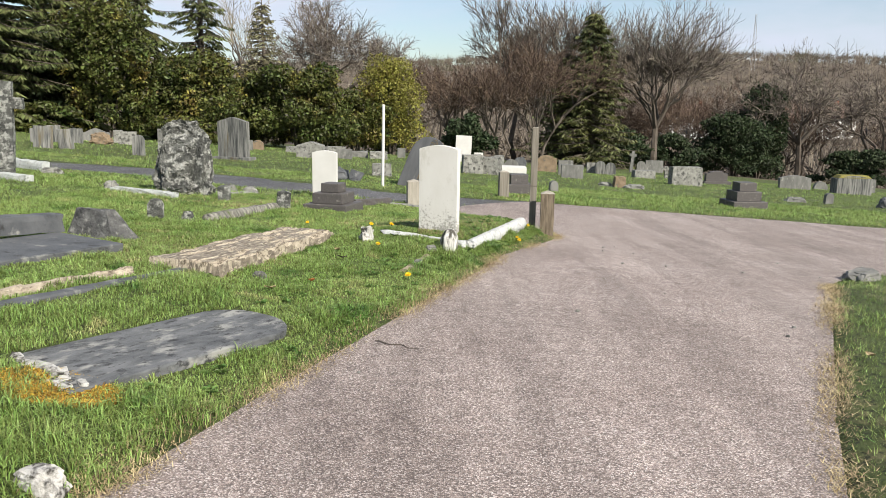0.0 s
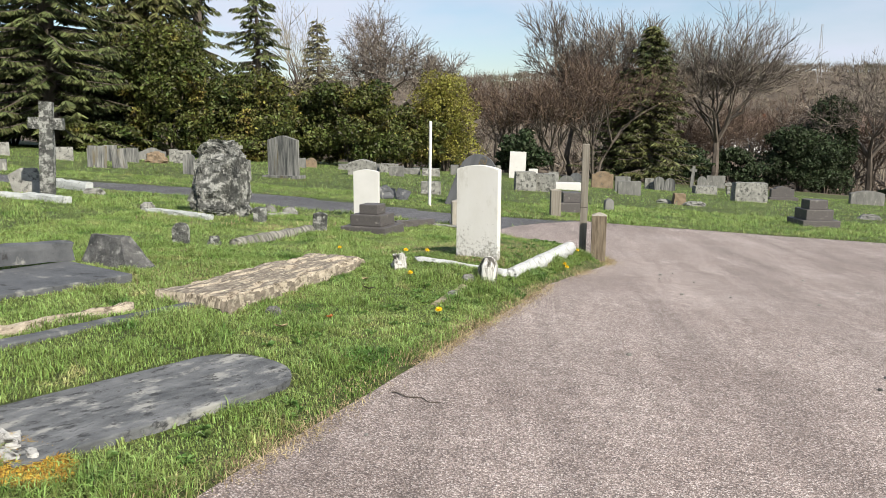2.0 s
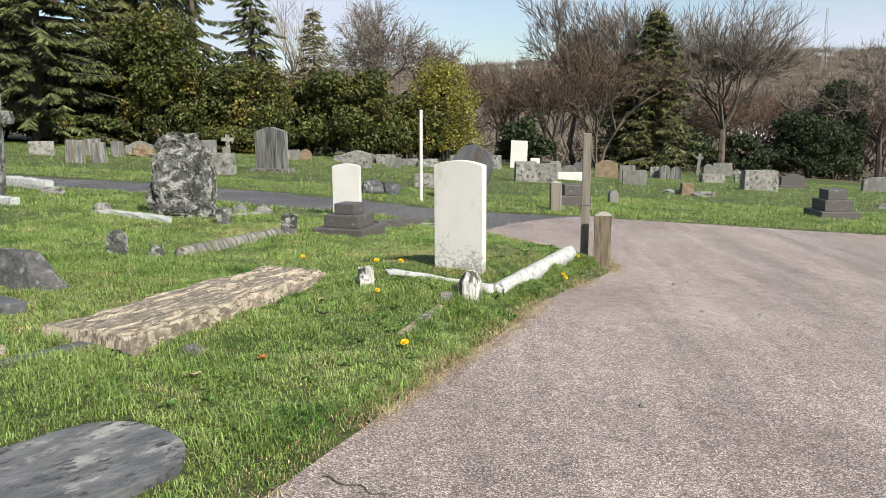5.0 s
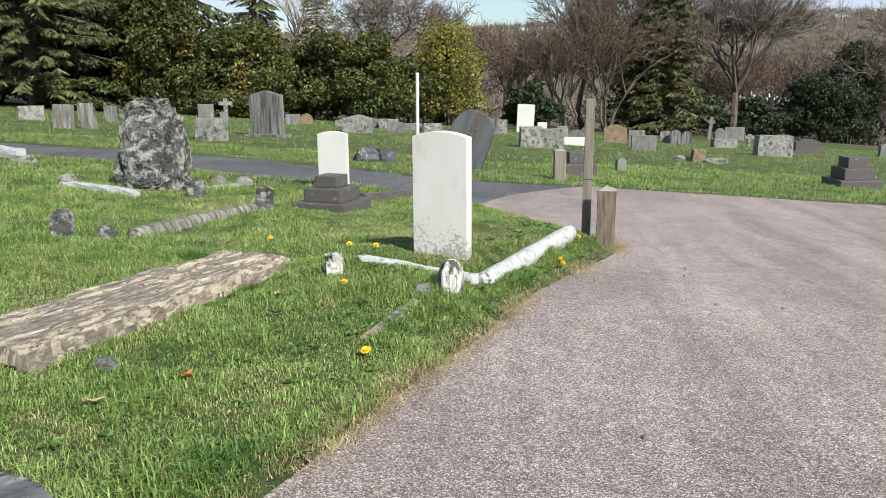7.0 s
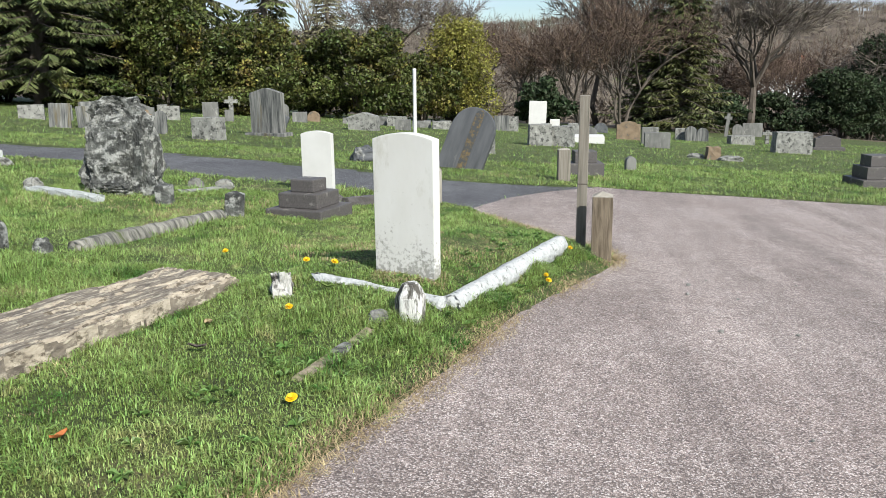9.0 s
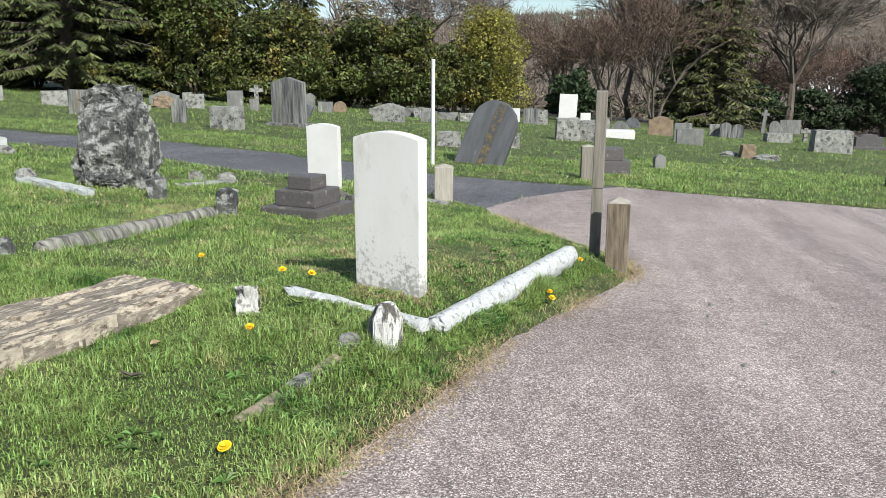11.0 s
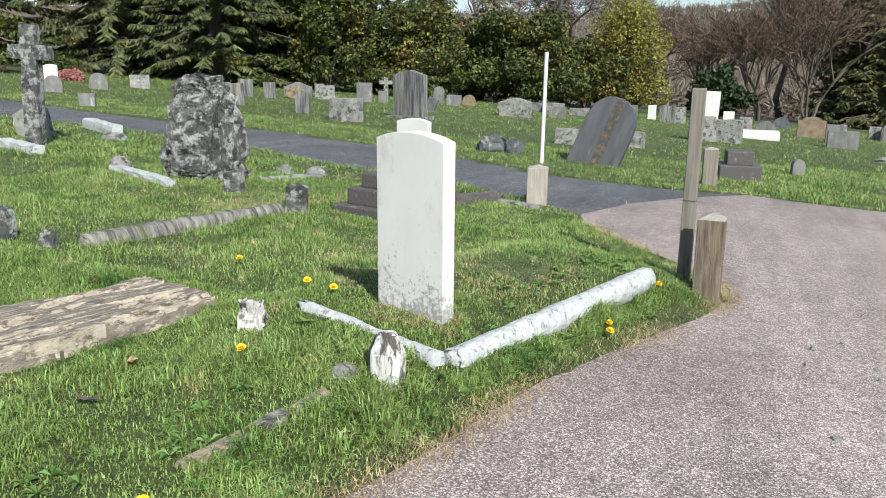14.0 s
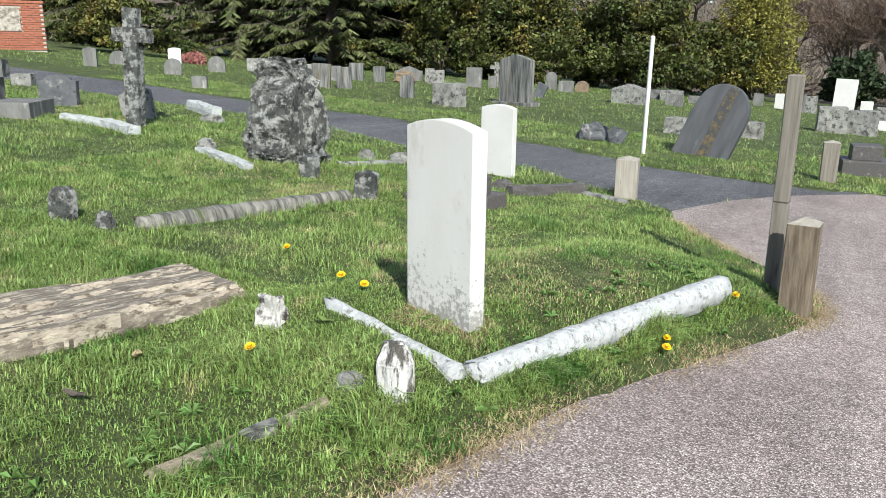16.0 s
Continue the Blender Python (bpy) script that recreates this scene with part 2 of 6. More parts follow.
M_BROWNST = surf("brown_sandstone", (0.13, 0.095, 0.06), (0.24, 0.18, 0.12), scale=6, bump=0.5, bump_scale=55, stain=(0.09, 0.09, 0.08), stain_scale=8, stain_at=0.6)
M_POST = surf("weathered_timber", (0.085, 0.066, 0.046), (0.21, 0.17, 0.122), scale=10, bump=0.6, bump_scale=40, stretch=(4, 4, 0.35), stain=(0.055, 0.044, 0.032), stain_scale=7, stain_at=0.62, contrast=0.15)
M_POSTW = surf("bleached_timber", (0.22, 0.20, 0.165), (0.37, 0.345, 0.29), scale=9, bump=0.4, bump_scale=40, stretch=(4, 4, 0.35), stain=(0.15, 0.13, 0.10), stain_scale=7, stain_at=0.64)
M_GREYTIM = surf("silvered_timber", (0.12, 0.108, 0.088), (0.25, 0.228, 0.188), scale=9, bump=0.5, bump_scale=40, stretch=(4, 4, 0.2), stain=(0.075, 0.066, 0.052), stain_scale=5, stain_at=0.64)
M_PAINT = surf("white_paint", (0.55, 0.55, 0.53), (0.64, 0.64, 0.62), scale=5, rough=0.5, bump=0.05, stain=(0.42, 0.40, 0.36), stain_scale=9, stain_at=0.7)
M_MOSS = surf("orange_moss", (0.28, 0.17, 0.025), (0.48, 0.31, 0.055), scale=20, bump=0, island=0.5, per_object=False)
M_GMOSS = surf("green_moss_cap", (0.13, 0.12, 0.03), (0.24, 0.21, 0.06), scale=14, bump=1, bump_scale=60, dist=0.02)
M_DANDY = surf("dandelion_petal", (0.72, 0.46, 0.01), (0.8, 0.56, 0.02), scale=30, bump=0, rough=0.6)
M_STEM = surf("flower_stem", (0.09, 0.14, 0.03), (0.13, 0.18, 0.05), bump=0)
M_BARK = surf("tree_bark", (0.055, 0.045, 0.036), (0.13, 0.11, 0.09), scale=4, bump=0.8, bump_scale=20, dist=0.03, stretch=(1, 1, 0.3))
M_TWIG = surf("bare_twig", (0.075, 0.062, 0.05), (0.21, 0.18, 0.15), scale=0.6, bump=0, island=0.55)
M_TWIGG = surf("silvery_twig", (0.12, 0.108, 0.09), (0.27, 0.25, 0.215), scale=0.6, bump=0, island=0.5)
M_LARCH = surf("thin_larch_needle", (0.10, 0.10, 0.05), (0.22, 0.205, 0.12), scale=0.8, bump=0, island=0.6, rough=0.7)
M_TWIGR = surf("russet_twig", (0.058, 0.040, 0.029), (0.135, 0.095, 0.068), scale=0.6, bump=0, island=0.55)
M_TWIGP = surf("pale_twig", (0.20, 0.18, 0.14), (0.30, 0.28, 0.22), scale=0.6, bump=0, island=0.3)
M_LAUREL = surf("laurel_leaf", (0.026, 0.044, 0.011), (0.10, 0.108, 0.027), scale=0.45, bump=0, island=0.85, rough=0.55, through_light=0.18, stain=(0.19, 0.16, 0.042), stain_scale=0.5, stain_at=0.58)
M_DARKLEAF = surf("holly_leaf", (0.016, 0.030, 0.013), (0.042, 0.060, 0.024), scale=0.7, bump=0, island=0.6, rough=0.7, through_light=0.1)
M_NEEDLE = surf("spruce_needle", (0.036, 0.055, 0.019), (0.11, 0.122, 0.042), scale=0.5, bump=0, island=0.6, rough=0.7)
M_NEEDLEB = surf("cypress_needle", (0.035, 0.05, 0.018), (0.12, 0.12, 0.04), scale=0.5, bump=0, island=0.6, rough=0.6)
M_YELLOW = surf("yellow_spring_leaf", (0.12, 0.125, 0.025), (0.29, 0.27, 0.062), scale=1.0, bump=0, island=0.6, rough=0.5, through_light=0.25)
# Twig colour lightened overall to suggest haze over the far hill.
M_HILL = surf("winter_woodland_twigs", (0.088, 0.074, 0.058), (0.195, 0.165, 0.132), scale=0.05, bump=0, island=0.5, stain=(0.085, 0.088, 0.055), stain_scale=0.03, stain_at=0.6, per_object=False)
M_BRICK = surf("red_brick", (0.22, 0.075, 0.045), (0.36, 0.14, 0.085), scale=4, bump=0.4, bump_scale=60, stain=(0.12, 0.08, 0.06), stain_scale=9, stain_at=0.63)
M_MORTAR = surf("lime_mortar", (0.32, 0.29, 0.24), (0.42, 0.39, 0.33), scale=12, bump=0.4)
M_FLINT = surf("knapped_flint", (0.16, 0.14, 0.11), (0.45, 0.42, 0.36), scale=9, bump=0.7, bump_scale=18, dist=0.03, contrast=0.12)
M_RENDER = surf("white_house_render", (0.72, 0.71, 0.68), (0.8, 0.79, 0.76), scale=2, bump=0.1)
M_ROOF = surf("brown_roof_tile", (0.11, 0.075, 0.06), (0.19, 0.13, 0.105), scale=3, bump=0.4, bump_scale=12)
M_GLASS = surf("window_glass", (0.02, 0.025, 0.03), (0.03, 0.035, 0.04), rough=0.08, bump=0, spec=0.6)
M_RED = surf("red_flowers", (0.18, 0.05, 0.045), (0.42, 0.20, 0.17), scale=20, bump=0.3)
M_STEEL = surf("galvanised_mast", (0.3, 0.3, 0.3), (0.4, 0.4, 0.4), bump=0)

M_LITTER = surf("brown_leaf_litter", (0.07, 0.055, 0.04), (0.14, 0.11, 0.08), scale=0.09, bump=0.6, bump_scale=2.0, dist=0.3, per_object=False)


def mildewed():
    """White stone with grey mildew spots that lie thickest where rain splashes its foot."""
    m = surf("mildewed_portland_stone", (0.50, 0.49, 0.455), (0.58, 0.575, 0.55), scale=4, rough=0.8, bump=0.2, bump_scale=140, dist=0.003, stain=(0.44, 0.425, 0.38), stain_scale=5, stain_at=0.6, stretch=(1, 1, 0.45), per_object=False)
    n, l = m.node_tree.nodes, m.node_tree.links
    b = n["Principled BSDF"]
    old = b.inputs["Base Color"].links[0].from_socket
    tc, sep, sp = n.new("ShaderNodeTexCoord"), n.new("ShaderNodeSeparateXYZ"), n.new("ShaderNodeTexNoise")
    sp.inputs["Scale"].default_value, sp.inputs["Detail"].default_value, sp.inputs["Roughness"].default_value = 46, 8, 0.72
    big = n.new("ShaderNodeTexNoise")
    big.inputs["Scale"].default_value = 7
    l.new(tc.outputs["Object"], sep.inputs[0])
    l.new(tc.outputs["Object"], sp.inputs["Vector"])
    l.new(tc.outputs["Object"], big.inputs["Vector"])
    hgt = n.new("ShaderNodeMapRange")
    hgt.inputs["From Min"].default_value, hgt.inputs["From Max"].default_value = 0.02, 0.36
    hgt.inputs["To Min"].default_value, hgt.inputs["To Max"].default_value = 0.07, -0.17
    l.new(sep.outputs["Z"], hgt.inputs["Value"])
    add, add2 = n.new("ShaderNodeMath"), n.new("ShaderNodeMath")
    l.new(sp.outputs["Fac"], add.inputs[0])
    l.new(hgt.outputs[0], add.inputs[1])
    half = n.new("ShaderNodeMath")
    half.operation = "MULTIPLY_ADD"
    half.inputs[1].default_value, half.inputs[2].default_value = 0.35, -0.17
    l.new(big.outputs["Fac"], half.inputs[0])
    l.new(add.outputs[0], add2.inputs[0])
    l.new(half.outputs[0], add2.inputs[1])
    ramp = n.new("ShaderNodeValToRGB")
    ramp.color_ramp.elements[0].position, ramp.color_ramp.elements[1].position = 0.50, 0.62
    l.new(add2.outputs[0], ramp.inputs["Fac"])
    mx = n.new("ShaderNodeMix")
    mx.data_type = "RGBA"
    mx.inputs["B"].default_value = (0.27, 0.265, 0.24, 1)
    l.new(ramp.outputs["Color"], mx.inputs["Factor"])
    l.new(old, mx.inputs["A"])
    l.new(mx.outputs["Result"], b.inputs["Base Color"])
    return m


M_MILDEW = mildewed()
M_RUST2 = surf("rusty_leaf", (0.30, 0.09, 0.03), (0.42, 0.16, 0.05), scale=30, bump=0.3)
M_SLATEP = surf("plain_dark_slate", (0.05, 0.053, 0.057), (0.10, 0.104, 0.108), scale=7, rough=0.65, bump=0.4, bump_scale=30, stretch=(1, 1, 0.2), stain=(0.14, 0.14, 0.135), stain_scale=9, stain_at=0.66)


# ---- helpers of this place ----
def mesh_of(name, verts, tris, mat, smooth=False):
    """A mesh from arrays of vertices and triangles or quads."""
    me = bpy.data.meshes.new(name)
    verts, tris = np.asarray(verts, np.float32), np.asarray(tris, np.int32)
    k = tris.shape[1]
    me.vertices.add(len(verts))
    me.vertices.foreach_set("co", verts.ravel())
    me.loops.add(tris.size)
    me.loops.foreach_set("vertex_index", tris.ravel())
    me.polygons.add(len(tris))
    me.polygons.foreach_set("loop_start", np.arange(0, tris.size, k, dtype=np.int32))
    me.polygons.foreach_set("use_smooth", np.full(len(tris), smooth))
    me.update(calc_edges=True)
    me.materials.append(mat)
    return me


def bm_mesh(name, bm, mat, smooth=False):
    bmesh.ops.recalc_face_normals(bm, faces=bm.faces)
    me = bpy.data.meshes.new(name)
    bm.to_mesh(me)
    bm.free()
    me.materials.append(mat)
    if smooth:
        me.polygons.foreach_set("use_smooth", np.full(len(me.polygons), True))
    return me


def part(name, bm, mat, parent, label="", at=None, smooth=False):
    """Links a bmesh, or a ready mesh, as one mesh object under a thing or a part."""
    me = bm if isinstance(bm, bpy.types.Mesh) else bm_mesh(name, bm, mat, smooth)
    ob = new(name, me)
    ob.parent = parent
    if at is not None:
        ob.matrix_basis = at
    return tagged(ob, label)


def thing(name, label, category, m, group="", mesh=None, kind=""):
    ob = new(name, mesh)
    ob.matrix_basis = m
    return tagged(ob, label, category, group, kind)


def box(sx, sy, sz, bevel=0.006, bm=None, at=(0, 0, 0), turn=0.0, taper=1.0, rough=0.0, seed=0):
    """A block that stands on z = 0 of its place, with bevelled, slightly uneven edges."""
    bm = bm or bmesh.new()
    b2 = bmesh.new()
    bmesh.ops.create_cube(b2, size=1)
    for v in b2.verts:
        t = taper if v.co.z > 0 else 1.0
        v.co = Vector((v.co.x * sx * t, v.co.y * sy * t, (v.co.z + 0.5) * sz))
    if rough:
        bmesh.ops.subdivide_edges(b2, edges=b2.edges, cuts=3, use_grid_fill=True)
    if bevel and not rough:
        bmesh.ops.bevel(b2, geom=b2.edges, offset=bevel, segments=2, affect="EDGES", profile=0.6)
    if rough:
        for v in b2.verts:
            q = Vector((v.co.x * 9 + seed * 3.1, v.co.y * 9, v.co.z * 9 + seed))
            v.co += noise.noise_vector(q) * rough
    b2.transform(Matrix.Translation(at) @ Matrix.Rotation(turn, 4, "Z"))
    me = bpy.data.meshes.new("tmp")
    b2.to_mesh(me)
    b2.free()
    bm.from_mesh(me)
    bpy.data.meshes.remove(me)
    return bm


def outline(shape, w, h):
    """The outline of a memorial's face, from bottom left round to bottom right."""
    a = w / 2
    pts = [(-a, -0.12)]
    if shape == "arch":
        rise = 0.09 * w
        for k in range(9):
            x = -a + w * k / 8
            pts.append((x, h - rise * (2 * x / w) ** 2))
    elif shape == "round":
        for k in range(13):
            q = math.pi * (1 - k / 12)
            pts.append((a * math.cos(q), h - a + a * math.sin(q)))
    elif shape == "lancet":
        for k in range(13):
            q = math.pi * (1 - k / 12)
            pts.append((a * math.cos(q), h - a * 1.25 + a * 1.25 * math.sin(q) ** 0.85))
    elif shape == "gable":
        pts += [(-a, h - 0.14 * w), (-a * 0.12, h - 0.01), (a * 0.12, h - 0.01), (a, h - 0.14 * w)]
    elif shape == "ogee":
        for k in range(13):
            x = -1 + k / 6
            pts.append((a * x, h - 0.16 * w * (1 - math.cos(math.pi * x)) * 0.5))
    elif shape == "shoulder":
        pts += [(-a, h * 0.82), (-a * 0.72, h * 0.84)]
        for k in range(9):
            q = math.pi * (1 - k / 8)
            pts.append((a * 0.7 * math.cos(q), h * 0.84 + h * 0.16 * math.sin(q)))
        pts += [(a * 0.72, h * 0.84), (a, h * 0.82)]
    else:
        pts += [(-a, h), (a, h)]
    return pts + [(a, -0.12)]


def slab(shape, w, h, t, bevel=0.008, wear=0.004, seed=0):
    bm = bmesh.new()
    vs = [bm.verts.new((x, -t / 2, z)) for x, z in outline(shape, w, h)]
    f = bm.faces.new(vs)
    ex = bmesh.ops.extrude_face_region(bm, geom=[f])
    bmesh.ops.translate(bm, verts=[v for v in ex["geom"] if isinstance(v, bmesh.types.BMVert)], vec=(0, t, 0))
    bmesh.ops.recalc_face_normals(bm, faces=bm.faces)
    sharp = [e for e in bm.edges if e.calc_face_angle(0) > 0.5]
    bmesh.ops.bevel(bm, geom=sharp, offset=bevel, segments=2, affect="EDGES", profile=0.6)
    for v in bm.verts:
        v.co += noise.noise_vector(v.co * 7 + Vector((seed, 0, 0))) * wear
    return bm


# ---- lie of the land ----
def smooth(a, b, x):
    t = np.clip((x - a) / (b - a), 0, 1)
    return t * t * (3 - 2 * t)


def lie(x, y):
    """The even slope of the hillside, the valley beyond it and the wooded hill behind."""
    x, y = np.asarray(x, float), np.asarray(y, float)
    near = 0.123 - 0.058 * np.clip(x, -40, 60) - 0.045 * np.clip(y, -60, 75)
    r = np.hypot(x, y - 5)
    far = 21 + 3 * np.sin(x * 0.006 + 1.0) + 3 * np.sin(x * 0.017)
    return near - 4 * smooth(62, 110, r) + (far - near + 4) * smooth(120, 430, r)


ROAD = np.array([(-8, -25), (-1.45, -0.8), (-0.78, 1.41), (-0.49, 2.34), (-0.14, 3.4), (0.22, 4.5), (0.58, 5.5), (0.78, 6.2), (1.03, 6.87), (1.38, 7.7),
                 (1.52, 8.2), (1.45, 8.65), (1.12, 9.15), (0.62, 9.7), (0.25, 10.25), (0.13, 10.74), (0.43, 11.85), (0.93, 12.92), (1.68, 14.06), (2.4, 13.95),
                 (3.6, 14.0), (6, 14.05), (9, 14.2), (20, 14.8), (45, 16.5), (45, 9.2), (20, 8.4), (9, 7.8), (5.2, 7.2), (4.3, 6.75), (3.72, 6.0),
                 (2.75, 3.83), (2.12, 2.4), (1.83, 1.69), (1.2, -0.5), (-5, -25)])
LANE = np.array([(0.13, 10.74), (-0.85, 11.4), (-1.8, 12.05), (-2.82, 12.0), (-4.0, 12.4), (-5.5, 13.0), (-7.6, 13.0), (-10.5, 12.9), (-13, 13.0), (-17, 12.9), (-24, 12.5),
                 (-24, 15.5), (-17, 15.6), (-13.2, 15.6), (-10.1, 15.15), (-7.5, 15.2), (-5.8, 15.3), (-4.3, 14.95), (-2.4, 14.5), (-0.9, 13.7), (0.5, 13.6), (1.68, 14.06), (0.93, 12.92), (0.43, 11.85)])


def edge_distance(x, y, poly):
    """Metres to a polygon's edge, below 0 inside it, and the nearest place on the edge."""
    x, y = np.asarray(x, float), np.asarray(y, float)
    best, px, py = np.full(x.shape, 1e9), x.copy(), y.copy()
    inside = np.zeros(x.shape, bool)
    for (ax, ay), (bx, by) in zip(poly, np.roll(poly, -1, 0)):
        dx, dy = bx - ax, by - ay
        u = np.clip(((x - ax) * dx + (y - ay) * dy) / (dx * dx + dy * dy), 0, 1)
        qx, qy = ax + u * dx, ay + u * dy
        d = np.hypot(x - qx, y - qy)
        near = d < best
        best, px, py = np.where(near, d, best), np.where(near, qx, px), np.where(near, qy, py)
        cross = ((ay > y) != (by > y)) & (x < dx * (y - ay) / (dy if dy else 1e-9) + ax)
        inside ^= cross
    return np.where(inside, -best, best), px, py


def paved(x, y):
    """The road's surface: below the turf where the lane comes up, level with it further on."""
    return lie(x, y) + np.minimum(-0.015, -0.167 + 0.04 * (np.maximum(y, -3) - 3.2) + 0.035 * np.maximum(x, -2.5))


def wobble(x, y, s, seed=0.0):
    return (np.sin(x * s + 1.3 * np.sin(y * s * 0.7 + seed)) + np.sin(y * s * 1.1 + 1.7 * np.sin(x * s * 0.6 + 2 + seed))) * 0.5


def pave_distance(x, y):
    """Metres to the nearer of the two pavings; places far from both are only told to be far."""
    x, y = np.asarray(x, float), np.asarray(y, float)
    out = np.full(x.shape, 9.0)
    for poly in (ROAD, LANE):
        lo, hi = poly.min(0) - 4, poly.max(0) + 4
        k = np.nonzero((x > lo[0]) & (x < hi[0]) & (y > lo[1]) & (y < hi[1]))[0]
        out[k] = np.minimum(out[k], edge_distance(x[k], y[k], poly)[0])
    return out


def ground_z(x, y, d0=None):
    x, y = np.asarray(x, float), np.asarray(y, float)
    d = (pave_distance(x, y) if d0 is None else d0) + 0.025 * wobble(x, y, 9) + 0.015 * wobble(x, y, 31, 2)
    base, road = lie(x, y), paved(x, y)
    rx, ry = x - 0.49, y - 7.17
    du, dv = rx * 0.36 + ry * 0.93, -rx * 0.93 + ry * 0.36
    mound = 0.19 * np.exp(-(np.abs(du) / 1.35) ** 4 - (np.abs(dv) / 0.85) ** 4)
    out = np.maximum(d, 0)
    turf = base + (road - base) * np.exp(-out / 0.8) + mound * smooth(0.0, 0.45, out) + 0.012 * wobble(x, y, 2.1) * smooth(0.3, 1, out)
    turf = turf + 0.012 * smooth(-0.05, 0.12, d) - 0.032 * np.exp(-(np.hypot((x + 1.02), (y - 2.75)) / 0.85) ** 4)
    return np.where(d < -0.04, road - 0.04, np.where(d < 0.02, road - 0.04 + (turf - road + 0.04) * smooth(-0.04, 0.02, d), turf))


def zat(x, y):
    return float(ground_z(np.array([x]), np.array([y]))[0])


def axis(fine_from, fine_to, step, grow_to_low, grow_to_high, mid=None):
    a = list(np.arange(fine_from, fine_to, step))
    s = step
    while a[-1] < grow_to_high:
        s = min(s * 1.07, 90)
        a.append(a[-1] + s)
    s = step
    while a[0] > grow_to_low:
        s = min(s * 1.09, 120)
        a.insert(0, a[0] - s)
    return np.array(a)


def grid_mesh(name, xs, ys, zf, mat):
    gx, gy = np.meshgrid(xs, ys)
    x, y = gx.ravel(), gy.ravel()
    nx, ny = len(xs), len(ys)
    i = (np.arange(ny - 1)[:, None] * nx + np.arange(nx - 1)[None]).ravel()
    return mesh_of(name, np.c_[x, y, zf(x, y)], np.c_[i, i + 1, i + nx + 1, i + nx], mat, True)


ground = tagged(new("ground", grid_mesh("ground", axis(-3.2, 2.6, 0.06, -1600, 1600), axis(0.4, 9.2, 0.06, -900, 1700), ground_z, M_SOIL)),
                "rough turf ground of a sloping cemetery, running on to a wooded hill", "ground", kind="structure")
ground.data.materials.append(M_LITTER)
gc = np.empty(len(ground.data.vertices) * 3, np.float32)
ground.data.vertices.foreach_get("co", gc)
gc = gc.reshape(-1, 3)
first_corner = np.empty(len(ground.data.loops), np.int32)
ground.data.loops.foreach_get("vertex_index", first_corner)
gq = gc[first_corner.reshape(-1, 4)[:, 0]]
ground.data.polygons.foreach_set("material_index", (np.hypot(gq[:, 0] * 0.6, gq[:, 1]) > 56 + 0.1 * gq[:, 0] + 2 * np.sin(gq[:, 0])).astype(np.int32))


def paving(name, poly, xs, ys, drop, mat, label, snap):
    gx, gy = np.meshgrid(xs, ys)
    x, y = gx.ravel(), gy.ravel()
    d, px, py = edge_distance(x, y, poly)
    nx, ny = len(xs), len(ys)
    i = (np.arange(ny - 1)[:, None] * nx + np.arange(nx - 1)[None]).ravel()
    q = np.c_[i, i + 1, i + nx + 1, i + nx]
    keep = (d[q] < 0).any(1) if snap else (d[q] < 0.1).any(1)
    if snap:
        x, y = np.where(d > 0, px, x), np.where(d > 0, py, y)
    z = paved(x, y) - drop + 0.004 * wobble(x, y, 2.3) + 0.0015 * wobble(x, y, 11)
    q = q[keep]
    used, back = np.unique(q, return_inverse=True)
    me = mesh_of(name, np.c_[x, y, z][used], back.reshape(-1, 4), mat, True)
    return tagged(new(name, me), label, name.replace("_", " "), kind="structure")


road = paving("road", ROAD, np.r_[np.arange(-8.6, -2.6, 0.4), np.arange(-2.6, 5, 0.1), np.arange(5, 12, 0.4), np.arange(12, 46, 2)], np.r_[np.arange(-26, -5.2, 0.5), np.arange(-5.2, 17, 0.1)], 0.0, M_ROAD,
              "pinkish-brown chipped tarmac cemetery road, worn and cracked", True)
lane = paving("side_lane", LANE, np.arange(-24.5, 2, 0.15), np.arange(10.4, 16, 0.15), 0.01, M_PATH, "narrow dark grey asphalt side lane between the graves", False)


# ---- grass, joined as one stuff ----
def on_mound(x, y):
    """1 on the close-cropped turf inside the white kerbs, 0 away from it."""
    du, dv = (x - 0.49) * 0.36 + (y - 7.17) * 0.93, -(x - 0.49) * 0.93 + (y - 7.17) * 0.36
    return smooth(1.35, 1.1, np.abs(du)) * smooth(0.75, 0.5, np.abs(dv + 0.1))


